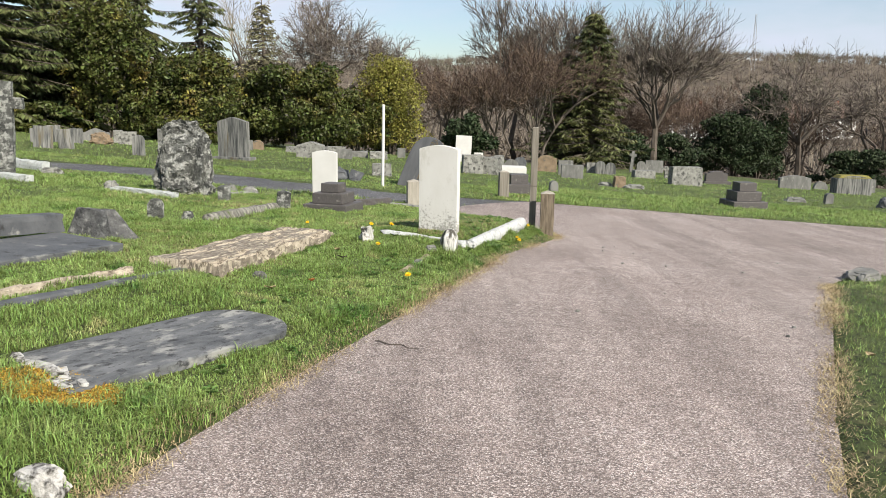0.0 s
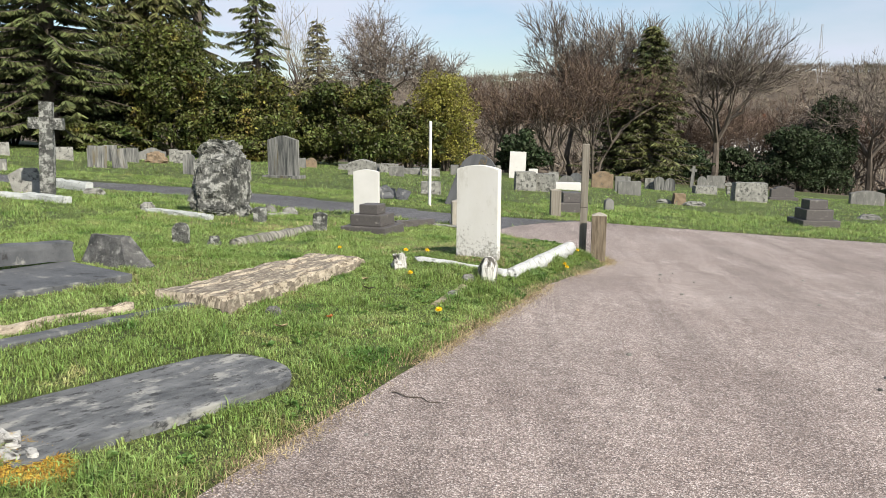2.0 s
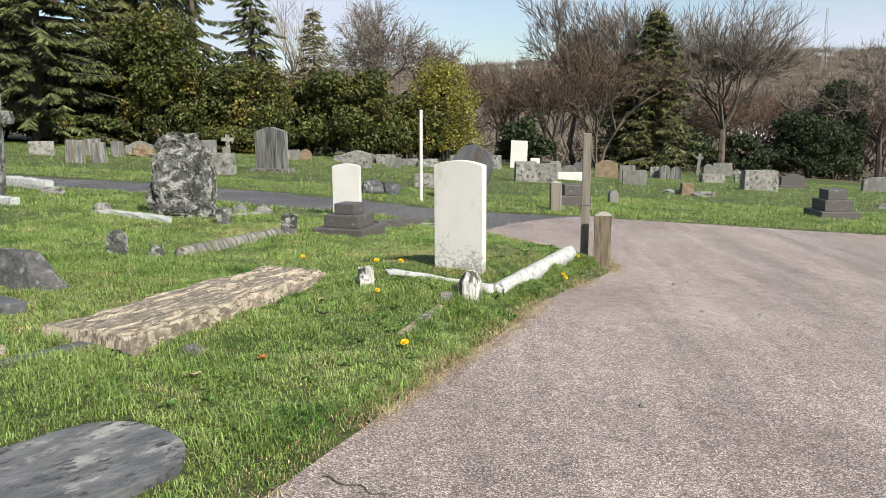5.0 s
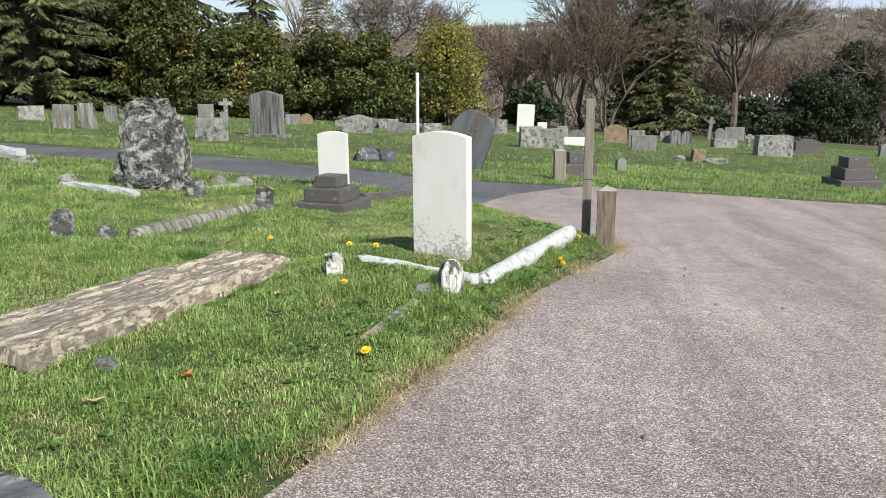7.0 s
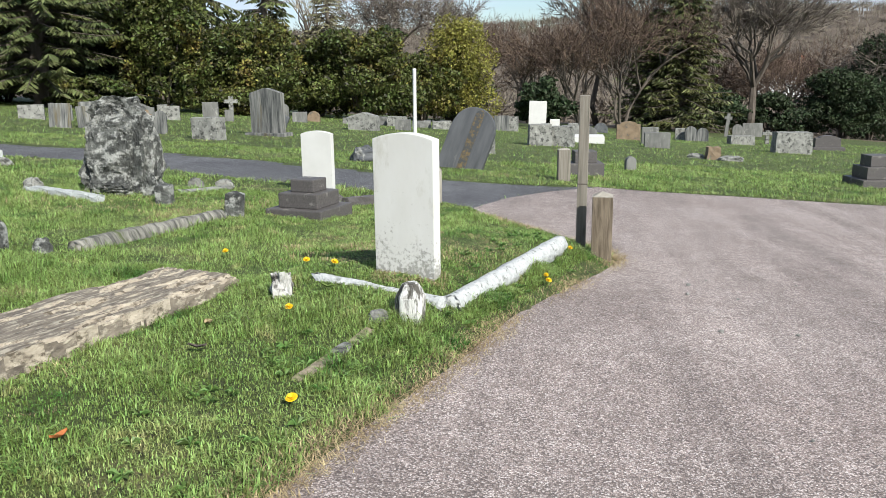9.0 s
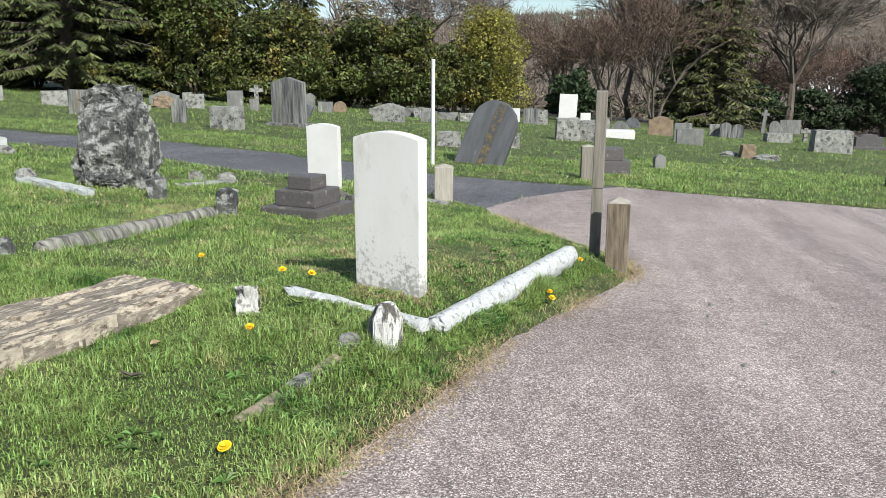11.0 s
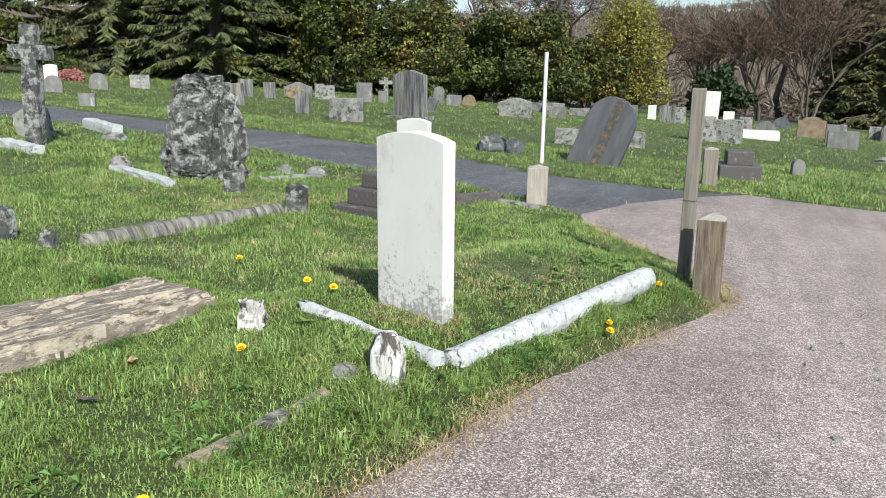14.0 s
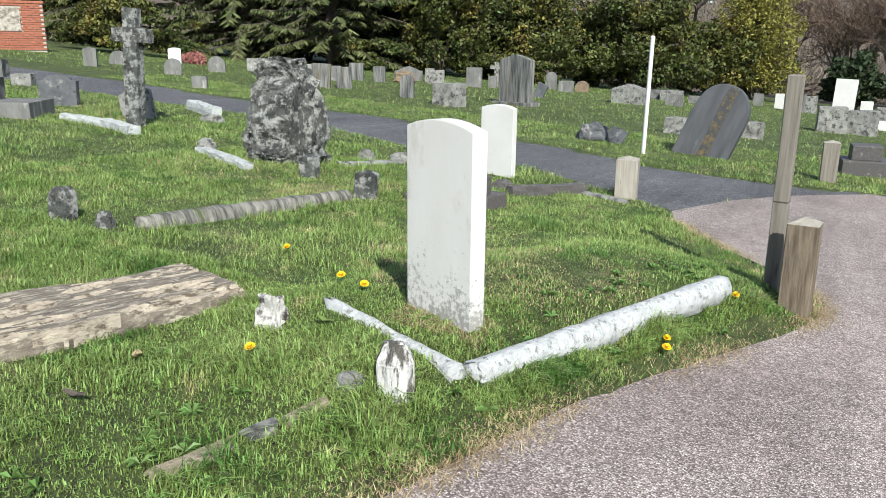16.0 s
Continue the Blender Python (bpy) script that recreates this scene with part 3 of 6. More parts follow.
def blades(n, x0, x1, y0, y1, height, width, rng, keep, plain=False):
    """Bent blades of grass: arrays of vertices and triangles."""
    x, y = rng.uniform(x0, x1, n), rng.uniform(y0, y1, n)
    ok = keep(x, y)
    x, y = x[ok], y[ok]
    n = len(x)
    d = pave_distance(x, y)
    ok = d > rng.uniform(-0.03, 0.10, n) + 0.035 * wobble(x, y, 6.5, 4)
    x, y, d = x[ok], y[ok], d[ok]
    n = len(x)
    z = ground_z(x, y, d)
    tuft = 0.72 + 0.4 * wobble(x, y, 3.1, 1) + 0.5 * wobble(x, y, 8.3, 3) + 0.35 * wobble(x, y, 23, 4)
    h = height * np.clip(tuft, 0.35, 1.8) * rng.uniform(0.55, 1.35, n) * (1 - 0.5 * on_mound(x, y))
    a, lean = rng.uniform(0, 2 * np.pi, n), rng.uniform(0.3, 1.7, n)
    w = width * rng.uniform(0.6, 1.3, n)
    cx, cy = np.cos(a), np.sin(a)
    sx, sy = -cy * w / 2, cx * w / 2
    if plain:
        v = np.stack([np.c_[x - sx, y - sy, z - 0.01], np.c_[x + sx, y + sy, z - 0.01], np.c_[x + cx * h * lean, y + cy * h * lean, z + h * np.maximum(0.3, 1.05 - 0.3 * lean)]], 1).reshape(-1, 3)
        return v, np.arange(3 * n).reshape(-1, 3)
    mx, my, mz = x + cx * h * lean * 0.35, y + cy * h * lean * 0.35, z + h * 0.62
    tx, ty, tz = x + cx * h * lean, y + cy * h * lean, z + h * np.maximum(0.3, 1.05 - 0.3 * lean)
    v = np.stack([np.c_[x - sx, y - sy, z - 0.01], np.c_[x + sx, y + sy, z - 0.01], np.c_[mx + sx * 0.8, my + sy * 0.8, mz],
                  np.c_[mx - sx * 0.8, my - sy * 0.8, mz], np.c_[tx, ty, tz]], 1).reshape(-1, 3)
    i = np.arange(n)[:, None] * 5
    t = np.concatenate([i + (0, 1, 2), i + (0, 2, 3), i + (3, 2, 4)], 1).reshape(-1, 3)
    return v, t


def joined(pieces):
    vs, ts, at = [], [], 0
    for v, t in pieces:
        vs.append(v)
        ts.append(t + at)
        at += len(v)
    return np.concatenate(vs), np.concatenate(ts)


BARE = []  # footprints with no grass: centre, half lengths, turn


def footprint(x, y, hx, hy, turn=0.0):
    BARE.append((x, y, hx, hy, radians(turn)))


def clear_of_stones(x, y):
    ok = np.ones(x.shape, bool)
    for cx, cy, hx, hy, a in BARE:
        u, v = (x - cx) * math.cos(a) + (y - cy) * math.sin(a), -(x - cx) * math.sin(a) + (y - cy) * math.cos(a)
        ok &= (np.abs(u) > hx) | (np.abs(v) > hy)
    return ok


def in_view(x, y):
    """The wedge of ground that lies ahead of the walk."""
    return (x > -1.15 * (y + 1.6)) & (x < 0.75 * (y + 1.6)) & clear_of_stones(x, y)


def grow_grass():
    rng = np.random.default_rng(5)
    sets = [blades(235000, -3.2, 1.6, 0.7, 6.6, 0.046, 0.0045, rng, in_view),
            blades(230000, -3.2, 1.6, 0.7, 6.6, 0.032, 0.0055, rng, in_view, True),
            blades(150000, -4.5, 1.8, 5.6, 10.6, 0.046, 0.006, rng, in_view, True),
            blades(140000, -4.5, 1.8, 5.6, 10.6, 0.028, 0.007, rng, in_view, True),
            blades(120000, -11, -3.6, 4.0, 11.5, 0.05, 0.008, rng, in_view, True),
            blades(60000, 1.5, 5.4, 0.6, 7.6, 0.04, 0.005, rng, lambda x, y: in_view(x, y) | (x > 1), True),
            blades(150000, -14, 3, 9.5, 18, 0.055, 0.010, rng, in_view, True),
            blades(70000, 1, 12, 13.8, 20, 0.065, 0.012, rng, in_view, True),
            blades(150000, -26, 24, 17, 46, 0.07, 0.018, rng, in_view, True)]
    spots = ((1.35, 8.08, 0.30), (-0.44, 6.03, 0.14), (0.30, 5.80, 0.15), (-1.3, 9.26, 0.5), (-0.36, 10.95, 0.32), (-3.45, 9.72, 0.6), (-1.86, 8.78, 0.25), (-2.63, 6.66, 0.22),
             (-2.55, 5.36, 0.45), (1.18, 14.6, 0.4), (-1.72, 10.98, 0.4), (-2.72, 9.18, 0.25), (-6.25, 10.3, 0.4), (0.25, 6.42, 0.3))

    def by_stones(x, y):
        u = (x - 0.48) * 0.354 + (y - 6.08) * 0.935
        w = (x - 0.48) * 0.935 - (y - 6.08) * 0.354
        ok = (u > -0.1) & (u < 1.7) & (np.abs(w) < 0.17)
        u = (x + 2.17) * 0.138 + (y - 6.83) * 0.99
        w = (x + 2.17) * 0.99 - (y - 6.83) * 0.138
        ok |= (u > -0.1) & (u < 1.9) & (np.abs(w) < 0.16)
        for cx, cy, r in spots:
            ok |= np.hypot(x - cx, y - cy) < r
        return ok & clear_of_stones(x, y)

    sets.append(blades(110000, -7, 1.8, 5.0, 11.5, 0.06, 0.0045, rng, by_stones))
    sets.append(blades(60000, 0.3, 1.4, 5.8, 8.0, 0.105, 0.0045, rng, lambda x, y: (np.abs((x - 0.48) * 0.942 - (y - 6.08) * 0.336 - 0.10) < 0.055) & ((x - 0.48) * 0.336 + (y - 6.08) * 0.942 > -0.12)))
    sets.append(blades(70000, -2.2, 1.6, 0.8, 8.6, 0.062, 0.005, rng, lambda x, y: in_view(x, y) & (np.abs(edge_distance(x, y, ROAD)[0] - 0.22) < 0.13 + 0.08 * wobble(x, y, 5, 3))))
    v, t = joined(sets)
    ob = tagged(new("grass", mesh_of("grass", v, t, M_BLADE)), "short green spring grass, tufted and uneven, with yellowed patches", "grass", kind="stuff")
    fringe = []
    for k in range(2, 15):
        (ax, ay), (bx, by) = ROAD[k - 1], ROAD[k]
        fringe.append((ax, ay, bx, by))
    for k in (31, 32, 33):
        (ax, ay), (bx, by) = ROAD[k - 1], ROAD[k]
        fringe.append((ax, ay, bx, by))
    ends = np.array(fringe)
    lens = np.hypot(ends[:, 2] - ends[:, 0], ends[:, 3] - ends[:, 1])
    n = 42000
    pick = rng.choice(len(ends), n, p=lens / lens.sum())
    f = rng.uniform(0, 1, n)
    ex = ends[pick, 0] + (ends[pick, 2] - ends[pick, 0]) * f + rng.normal(0, 0.05, n)
    ey = ends[pick, 1] + (ends[pick, 3] - ends[pick, 1]) * f + rng.normal(0, 0.05, n)
    hold = wobble(ex, ey, 4.3, 1) + rng.normal(0, 0.5, n) > -0.1
    ex, ey = ex[hold], ey[hold]
    n = len(ex)
    ez = np.maximum(ground_z(ex, ey), paved(ex, ey))
    ang, ln, wd = rng.uniform(0, 6.28, n), rng.uniform(0.015, 0.045, n), rng.uniform(0.001, 0.0025, n)
    cx, cy, rise = np.cos(ang), np.sin(ang), rng.uniform(0.004, 0.03, n)
    v = np.stack([np.c_[ex - cy * wd, ey + cx * wd, ez + 0.003], np.c_[ex + cy * wd, ey - cx * wd, ez + 0.003], np.c_[ex + cx * ln, ey + cy * ln, ez + rise]], 1).reshape(-1, 3)
    edge_straw = (v, np.arange(3 * n).reshape(-1, 3))
    v, t = joined([edge_straw, blades(1400, 0.0, 0.42, 6.20, 6.38, 0.04, 0.004, rng, clear_of_stones), blades(120000, -2.5, 1.7, 0.8, 9, 0.032, 0.004, rng,
                          lambda x, y: in_view(x, y) & ((np.abs(edge_distance(x, y, ROAD)[0] - 0.06) < 0.09) | (wobble(x, y, 1.7, 5) + 0.5 * wobble(x, y, 13, 1) > 0.5))),
                   blades(14000, -9, 2.5, 8.5, 15, 0.05, 0.009, rng, lambda x, y: in_view(x, y) & (wobble(x, y, 1.3, 2) > 0.55))])
    tagged(new("dry_grass", mesh_of("dry_grass", v, t, M_DRY)), "straw-coloured dead grass along the road's edge and in patches", "dry grass", kind="stuff")
    return ob


# ---- trees ----
def tube(pts, radii, sides=5):
    """A tapered tube along points: vertices and triangles."""
    pts, radii = np.asarray(pts, float), np.asarray(radii, float)
    n = len(pts)
    ways = np.gradient(pts, axis=0)
    ways /= np.linalg.norm(ways, axis=1)[:, None] + 1e-9
    ref = np.where(np.abs(ways[:, 2:3]) > 0.9, [[1.0, 0, 0]], [[0, 0, 1.0]])
    u = np.cross(ways, ref)
    u /= np.linalg.norm(u, axis=1)[:, None] + 1e-9
    w = np.cross(ways, u)
    a = np.linspace(0, 2 * np.pi, sides, endpoint=False)
    v = (pts[:, None] + radii[:, None, None] * (np.cos(a)[None, :, None] * u[:, None] + np.sin(a)[None, :, None] * w[:, None])).reshape(-1, 3)
    t = []
    for k in range(n - 1):
        for s in range(sides):
            p, q = k * sides + s, k * sides + (s + 1) % sides
            t += [(p, q, q + sides), (p, q + sides, p + sides)]
    return v, np.array(t)


def branches(height, rng, trunk_r, kids=(4, 3, 3, 3, 3), angle=27.0, ratio=0.78, up=0.12, trunk=0.25, stems=1, thick=0.011, side=2, spread0=1.0, tubes=3):
    """A leafless tree, level by level: every branch forks at its end, the outer ones also along their length."""
    limbs, twigs = [], []
    a = np.arange(stems) * 2.4 + rng.uniform(0, 6)
    lean = 0.0 if stems == 1 else 0.3
    P = np.c_[0.2 * lean * np.cos(a), 0.2 * lean * np.sin(a), np.full(stems, -0.3)]
    D = np.c_[np.cos(a) * lean, np.sin(a) * lean, np.ones(stems)]
    L = np.full(stems, height * trunk) * rng.uniform(0.85, 1.1, stems)
    R = np.full(stems, trunk_r)
    for level in range(len(kids) + 1):
        n = len(P)
        D = D / np.linalg.norm(D, axis=1)[:, None]
        M = P + D * (L * 0.5)[:, None] + rng.normal(0, 0.06, (n, 3)) * L[:, None]
        E = P + D * L[:, None] + rng.normal(0, 0.08, (n, 3)) * L[:, None]
        if level < tubes:
            for p, m, e, r in zip(P, M, E, R):
                limbs.append(tube([p, m, e], (r, r * 0.85, r * 0.66), 6 if level < 2 else 4))
        else:
            s = np.cross(D, rng.normal(0, 1, (n, 3)))
            s /= np.linalg.norm(s, axis=1)[:, None] + 1e-9
            w = np.maximum(R, thick)[:, None]
            v = np.stack([P - s * w, P + s * w, M + s * w * 0.85, M - s * w * 0.85, E + s * w * 0.6, E - s * w * 0.6], 1).reshape(-1, 3)
            k = np.arange(n)[:, None] * 6
            twigs.append((v, np.concatenate([k + (0, 1, 2), k + (0, 2, 3), k + (3, 2, 4), k + (3, 4, 5)], 1).reshape(-1, 3)))
        if level == len(kids):
            break
        c = kids[level] + (side if level >= 3 else 0)
        idx = np.repeat(np.arange(n), c)
        which = np.tile(np.arange(c), n)
        along = which >= kids[level]
        start = np.where(along[:, None], P[idx] + (E - P)[idx] * rng.uniform(0.25, 0.85, len(idx))[:, None], E[idx])
        az = which * 6.283 / max(kids[level], 1) + rng.uniform(0, 6.283, n)[idx] + rng.normal(0, 0.4, len(idx))
        ref = np.where(np.abs(D[:, 2:3]) > 0.95, [[1.0, 0, 0]], [[0, 0, 1.0]])
        U = np.cross(D, ref)
        U /= np.linalg.norm(U, axis=1)[:, None] + 1e-9
        W = np.cross(D, U)
        th = np.radians(np.clip(rng.normal(angle * (spread0 if level == 0 else 1), 7, len(idx)), 5, 80)) * np.where(along, 1.5, 1)
        D = D[idx] * np.cos(th)[:, None] + (U[idx] * np.cos(az)[:, None] + W[idx] * np.sin(az)[:, None]) * np.sin(th)[:, None] + np.array([0, 0, up])
        P, L, R = start, L[idx] * ratio * rng.uniform(0.7, 1.15, len(idx)) * np.where(along, 0.75, 1), R[idx] * np.where(along, 0.4, 0.6)
    return joined(limbs), joined(twigs)


def bare_tree(x, y, height, label, seed, trunk_r=0.22, twig=None, **shape):
    limbs, twigs = branches(height, np.random.default_rng(seed), trunk_r, **shape)
    tree = thing("bare_tree", label, "tree", pose(x, y, float(lie(x, y))), "bare trees of the boundary")
    part("trunk", mesh_of("trunk", *limbs, M_BARK), None, tree)
    part("crown", mesh_of("crown", *twigs, twig or M_TWIG), None, tree)
    return tree


def leaf_cloud(n, centres, radii, size, rng, flat=0.0, hollow=0.55):
    """Small folded leaves on and inside uneven clumps."""
    centres, radii = np.asarray(centres, float), np.asarray(radii, float)
    wts = (radii ** 2).sum(1)
    k = rng.choice(len(centres), n, p=wts / wts.sum())
    d = rng.normal(0, 1, (n, 3))
    d /= np.linalg.norm(d, axis=1)[:, None]
    rr = rng.uniform(hollow, 1.0, n) ** 0.6
    rr = rr * (1 + 0.22 * np.sin(d[:, 0] * 7 + k * 2.1) * np.sin(d[:, 2] * 8 + k) + 0.12 * rng.normal(0, 1, n))
    p = centres[k] + d * rr[:, None] * radii[k]
    a, b = rng.normal(0, 1, (n, 3)), rng.normal(0, 1, (n, 3))
    a += d * 0.4
    a[:, 2] *= 1 - flat
    a /= np.linalg.norm(a, axis=1)[:, None]
    b -= a * (a * b).sum(1)[:, None]
    b /= np.linalg.norm(b, axis=1)[:, None]
    s = size * rng.uniform(0.6, 1.4, n)[:, None]
    v = np.stack([p - a * s, p + b * s * 0.5, p + a * s, p - b * s * 0.5], 1).reshape(-1, 3)
    i = np.arange(n)[:, None] * 4
    return v, np.concatenate([i + (0, 1, 2), i + (0, 2, 3)], 1).reshape(-1, 3)


def bush(name, x, y, w, h, label, mat, seed, leaves=9000, size=0.11, clumps=16, depth=None, twigs=None, category="shrub", base=0.0):
    """An evergreen shrub or leafy small tree: stems and a crown of many leaf clumps."""
    rng = np.random.default_rng(seed)
    depth = depth or w * 0.8
    c, r = [], []
    for k in range(clumps):
        f = (k + 0.5) / clumps
        a = k * 2.4 + rng.uniform(-0.3, 0.3)
        zz = base + (h - base) * (0.12 + 0.78 * f)
        shrink = math.sqrt(max(0.08, 1 - (max(0.0, (zz - base) / (h - base) - 0.35) / 0.68) ** 2))
        q = rng.uniform(0.3, 0.95)
        c.append((math.cos(a) * w / 2 * q * shrink, math.sin(a) * depth / 2 * q * shrink, zz))
        s = rng.uniform(0.10, 0.25)
        r.append((w * s, depth * s, (h - base) * s * 0.62))
    tree = thing(name, label, category, pose(x, y, float(lie(x, y))), "evergreens of the boundary")
    stems = []
    for k in range(6):
        a = k * 1.05 + rng.uniform(-0.3, 0.3)
        top = np.array([math.cos(a) * w * 0.3, math.sin(a) * depth * 0.3, h * rng.uniform(0.5, 0.85)])
        pts = np.array([(0.1 * math.cos(a), 0.1 * math.sin(a), -0.2), top * (0.35, 0.35, 0.45), top])
        stems.append(tube(pts, (0.09, 0.06, 0.02), 4))
    tagged(part("stem_tangle", mesh_of("stem_tangle", *joined(stems), M_BARK), None, tree), kind="stuff")
    part("crown", mesh_of("crown", *leaf_cloud(leaves, c, r, size, rng, 0.0, 0.7), mat), None, tree)
    return tree


def conifer(x, y, h, w, label, seed, mat, whorls=26, per=7, low=0.06, droop=0.5, sprays=34, needle=0.22, thin=1.0):
    """A spruce or pine: trunk, drooping boughs, hanging sprays of needles."""
    rng = np.random.default_rng(seed)
    tree = thing("conifer", label, "tree", pose(x, y, float(lie(x, y))), "conifers of the boundary")
    part("trunk", mesh_of("trunk", *tube([(0, 0, -0.3), (0.1, 0, h * 0.5), (0, 0.05, h)], (0.03 * h * 0.7, 0.016 * h, 0.02), 7), M_BARK), None, tree)
    boughs, pv, n0 = [], [], []
    for k in range(whorls):
        f = low + (0.99 - low) * k / whorls
        for j in range(per):
            if rng.uniform() > thin:
                continue
            a = j * 6.283 / per + k * 0.7 + rng.uniform(-0.35, 0.35)
            length = w / 2 * (1 - f) ** 0.75 * rng.uniform(0.6, 1.12) + 0.25
            z0 = h * min(0.985, max(low * 0.8, f + rng.uniform(-1.6, 1.6) / whorls))
            length *= rng.uniform(0.55, 1.1)
            d = np.array([math.cos(a), math.sin(a), 0])
            s = np.linspace(0, 1, 5)[:, None]
            pts = np.array([0, 0, z0]) + d * length * s + np.array([0, 0, 1]) * (0.1 * s - droop * rng.uniform(0.5, 1.4) * s ** 2 * 0.55 + 0.18 * s ** 4) * length
            boughs.append(tube(pts, np.linspace(0.05, 0.012, 5) * (1.3 - f), 3))
            m = max(6, int(sprays * (0.35 + length / (w / 2) * 0.65)))
            u = rng.uniform(0.12, 1, m) ** 0.75
            q = np.stack([np.interp(u, s[:, 0], pts[:, i]) for i in range(3)], 1)
            side = np.cross(d, (0, 0, 1)) * rng.uniform(-1, 1, m)[:, None]
            end = q + (side * 1.1 + d * 0.55 + np.array([0, 0, -0.75 * droop - 0.1])) * needle * rng.uniform(1.0, 2.6, m)[:, None]
            wd = np.cross(end - q, rng.normal(0, 1, (m, 3)))
            wd *= needle * 0.26 / (np.linalg.norm(wd, axis=1)[:, None] + 1e-9)
            mid = (q + end) / 2
            pv.append(np.stack([q, mid + wd, end, mid - wd], 1).reshape(-1, 3))
    tagged(part("bough_tangle", mesh_of("bough_tangle", *joined(boughs), M_BARK), None, tree), kind="stuff")
    v = np.concatenate(pv)
    i = np.arange(len(v) // 4)[:, None] * 4
    part("foliage", mesh_of("foliage", v, np.concatenate([i + (0, 1, 2), i + (0, 2, 3)], 1).reshape(-1, 3), mat), None, tree)
    return tree


def far_woods():
    """Leafless woodland on the far hillside: small forked trees, joined as one stuff."""
    rng = np.random.default_rng(11)
    n, m = 6400, 40
    r, a = np.sqrt(rng.uniform(88 ** 2, 450 ** 2, n)), rng.uniform(-0.8, 0.66, n)
    r[: n // 4] = rng.uniform(84, 200, n // 4)
    # Trees left out along the line of view to the first house.
    sight_gap = (np.abs(a - 0.267) < 0.03) & (r < 205)
    r, a = r[~sight_gap], a[~sight_gap]
    n = len(r)
    x, y = r * np.sin(a), r * np.cos(a)
    z = lie(x, y)
    s = rng.uniform(0.7, 1.3, n)
    c = np.repeat(np.c_[x, y, z], m, 0)
    ss = np.repeat(s, m)[:, None]
    q, e = rng.uniform(0, 6.283, n * m), rng.uniform(-0.35, 1.0, n * m)
    d = np.c_[np.cos(q) * np.sqrt(1 - e ** 2 * 0.9), np.sin(q) * np.sqrt(1 - e ** 2 * 0.9), e * 0.8]
    p0 = c + np.array([0, 0, 1.9]) * ss + d * rng.uniform(0.2, 1.6, (n * m, 1)) * ss
    p1 = p0 + (d + (0, 0, 0.35)) * rng.uniform(0.6, 1.7, (n * m, 1)) * ss
    side = np.cross(d, rng.normal(0, 1, (n * m, 3)))
    side *= rng.uniform(0.05, 0.13, (n * m, 1)) / (np.linalg.norm(side, axis=1)[:, None] + 1e-9)
    v1 = np.stack([p0 - side, p0 + side, p1], 1).reshape(-1, 3)
    b = np.c_[x, y, z - 0.5]
    v2 = np.stack([b - (0.16, 0, 0), b + (0.16, 0, 0), b + np.c_[0 * x, 0 * x, 5.5 * s]], 1).reshape(-1, 3)
    out = [(v1, np.arange(len(v1)).reshape(-1, 3)), (v2, np.arange(len(v2)).reshape(-1, 3))]
    v, t = joined(out)
    tagged(new("far_woods", mesh_of("far_woods", v, t, M_HILL)), "leafless brown winter woodland over the far hillside", "woods", kind="stuff")


def house(x, y, turn, w, d, h, label):
    """A plain two-storey house with a tiled roof and windows."""
    z = float(lie(x, y))
    hs = thing("house", label, "house", pose(x, y, z - 0.3, 0, 0, turn), "houses down in the valley")
    part("wall", box(w, d, h, 0.02), M_RENDER, hs)
    bm = bmesh.new()
    rise, o = d * 0.38, 0.35
    a = [bm.verts.new(p) for p in ((-w / 2 - o, -d / 2 - o, h - 0.1), (w / 2 + o, -d / 2 - o, h - 0.1), (w / 2 + o, d / 2 + o, h - 0.1), (-w / 2 - o, d / 2 + o, h - 0.1),
                                   (-w / 2 - o, 0, h + rise), (w / 2 + o, 0, h + rise))]
    for f in ((0, 1, 5, 4), (2, 3, 4, 5), (0, 4, 3), (1, 2, 5), (0, 3, 2, 1)):
        bm.faces.new([a[k] for k in f])
    roof = part("roof", bm, M_ROOF, hs)
    part("chimney", box(0.7, 0.7, 1.6, 0.02, at=(w * 0.3, 0, h + rise - 0.7)), M_BRICK, roof)
    for row in range(2):
        for k in range(3):
            win = part("window", box(1.3, 0.1, 1.2, 0.01), M_PAINT, hs, at=pose(-w / 2 + w * (k + 0.5) / 3, -d / 2 - 0.03, 0.9 + row * 2.6))
            part("pane", box(1.1, 0.06, 1.0, 0), M_GLASS, win, at=pose(0, -0.05, 0.1))
    return hs


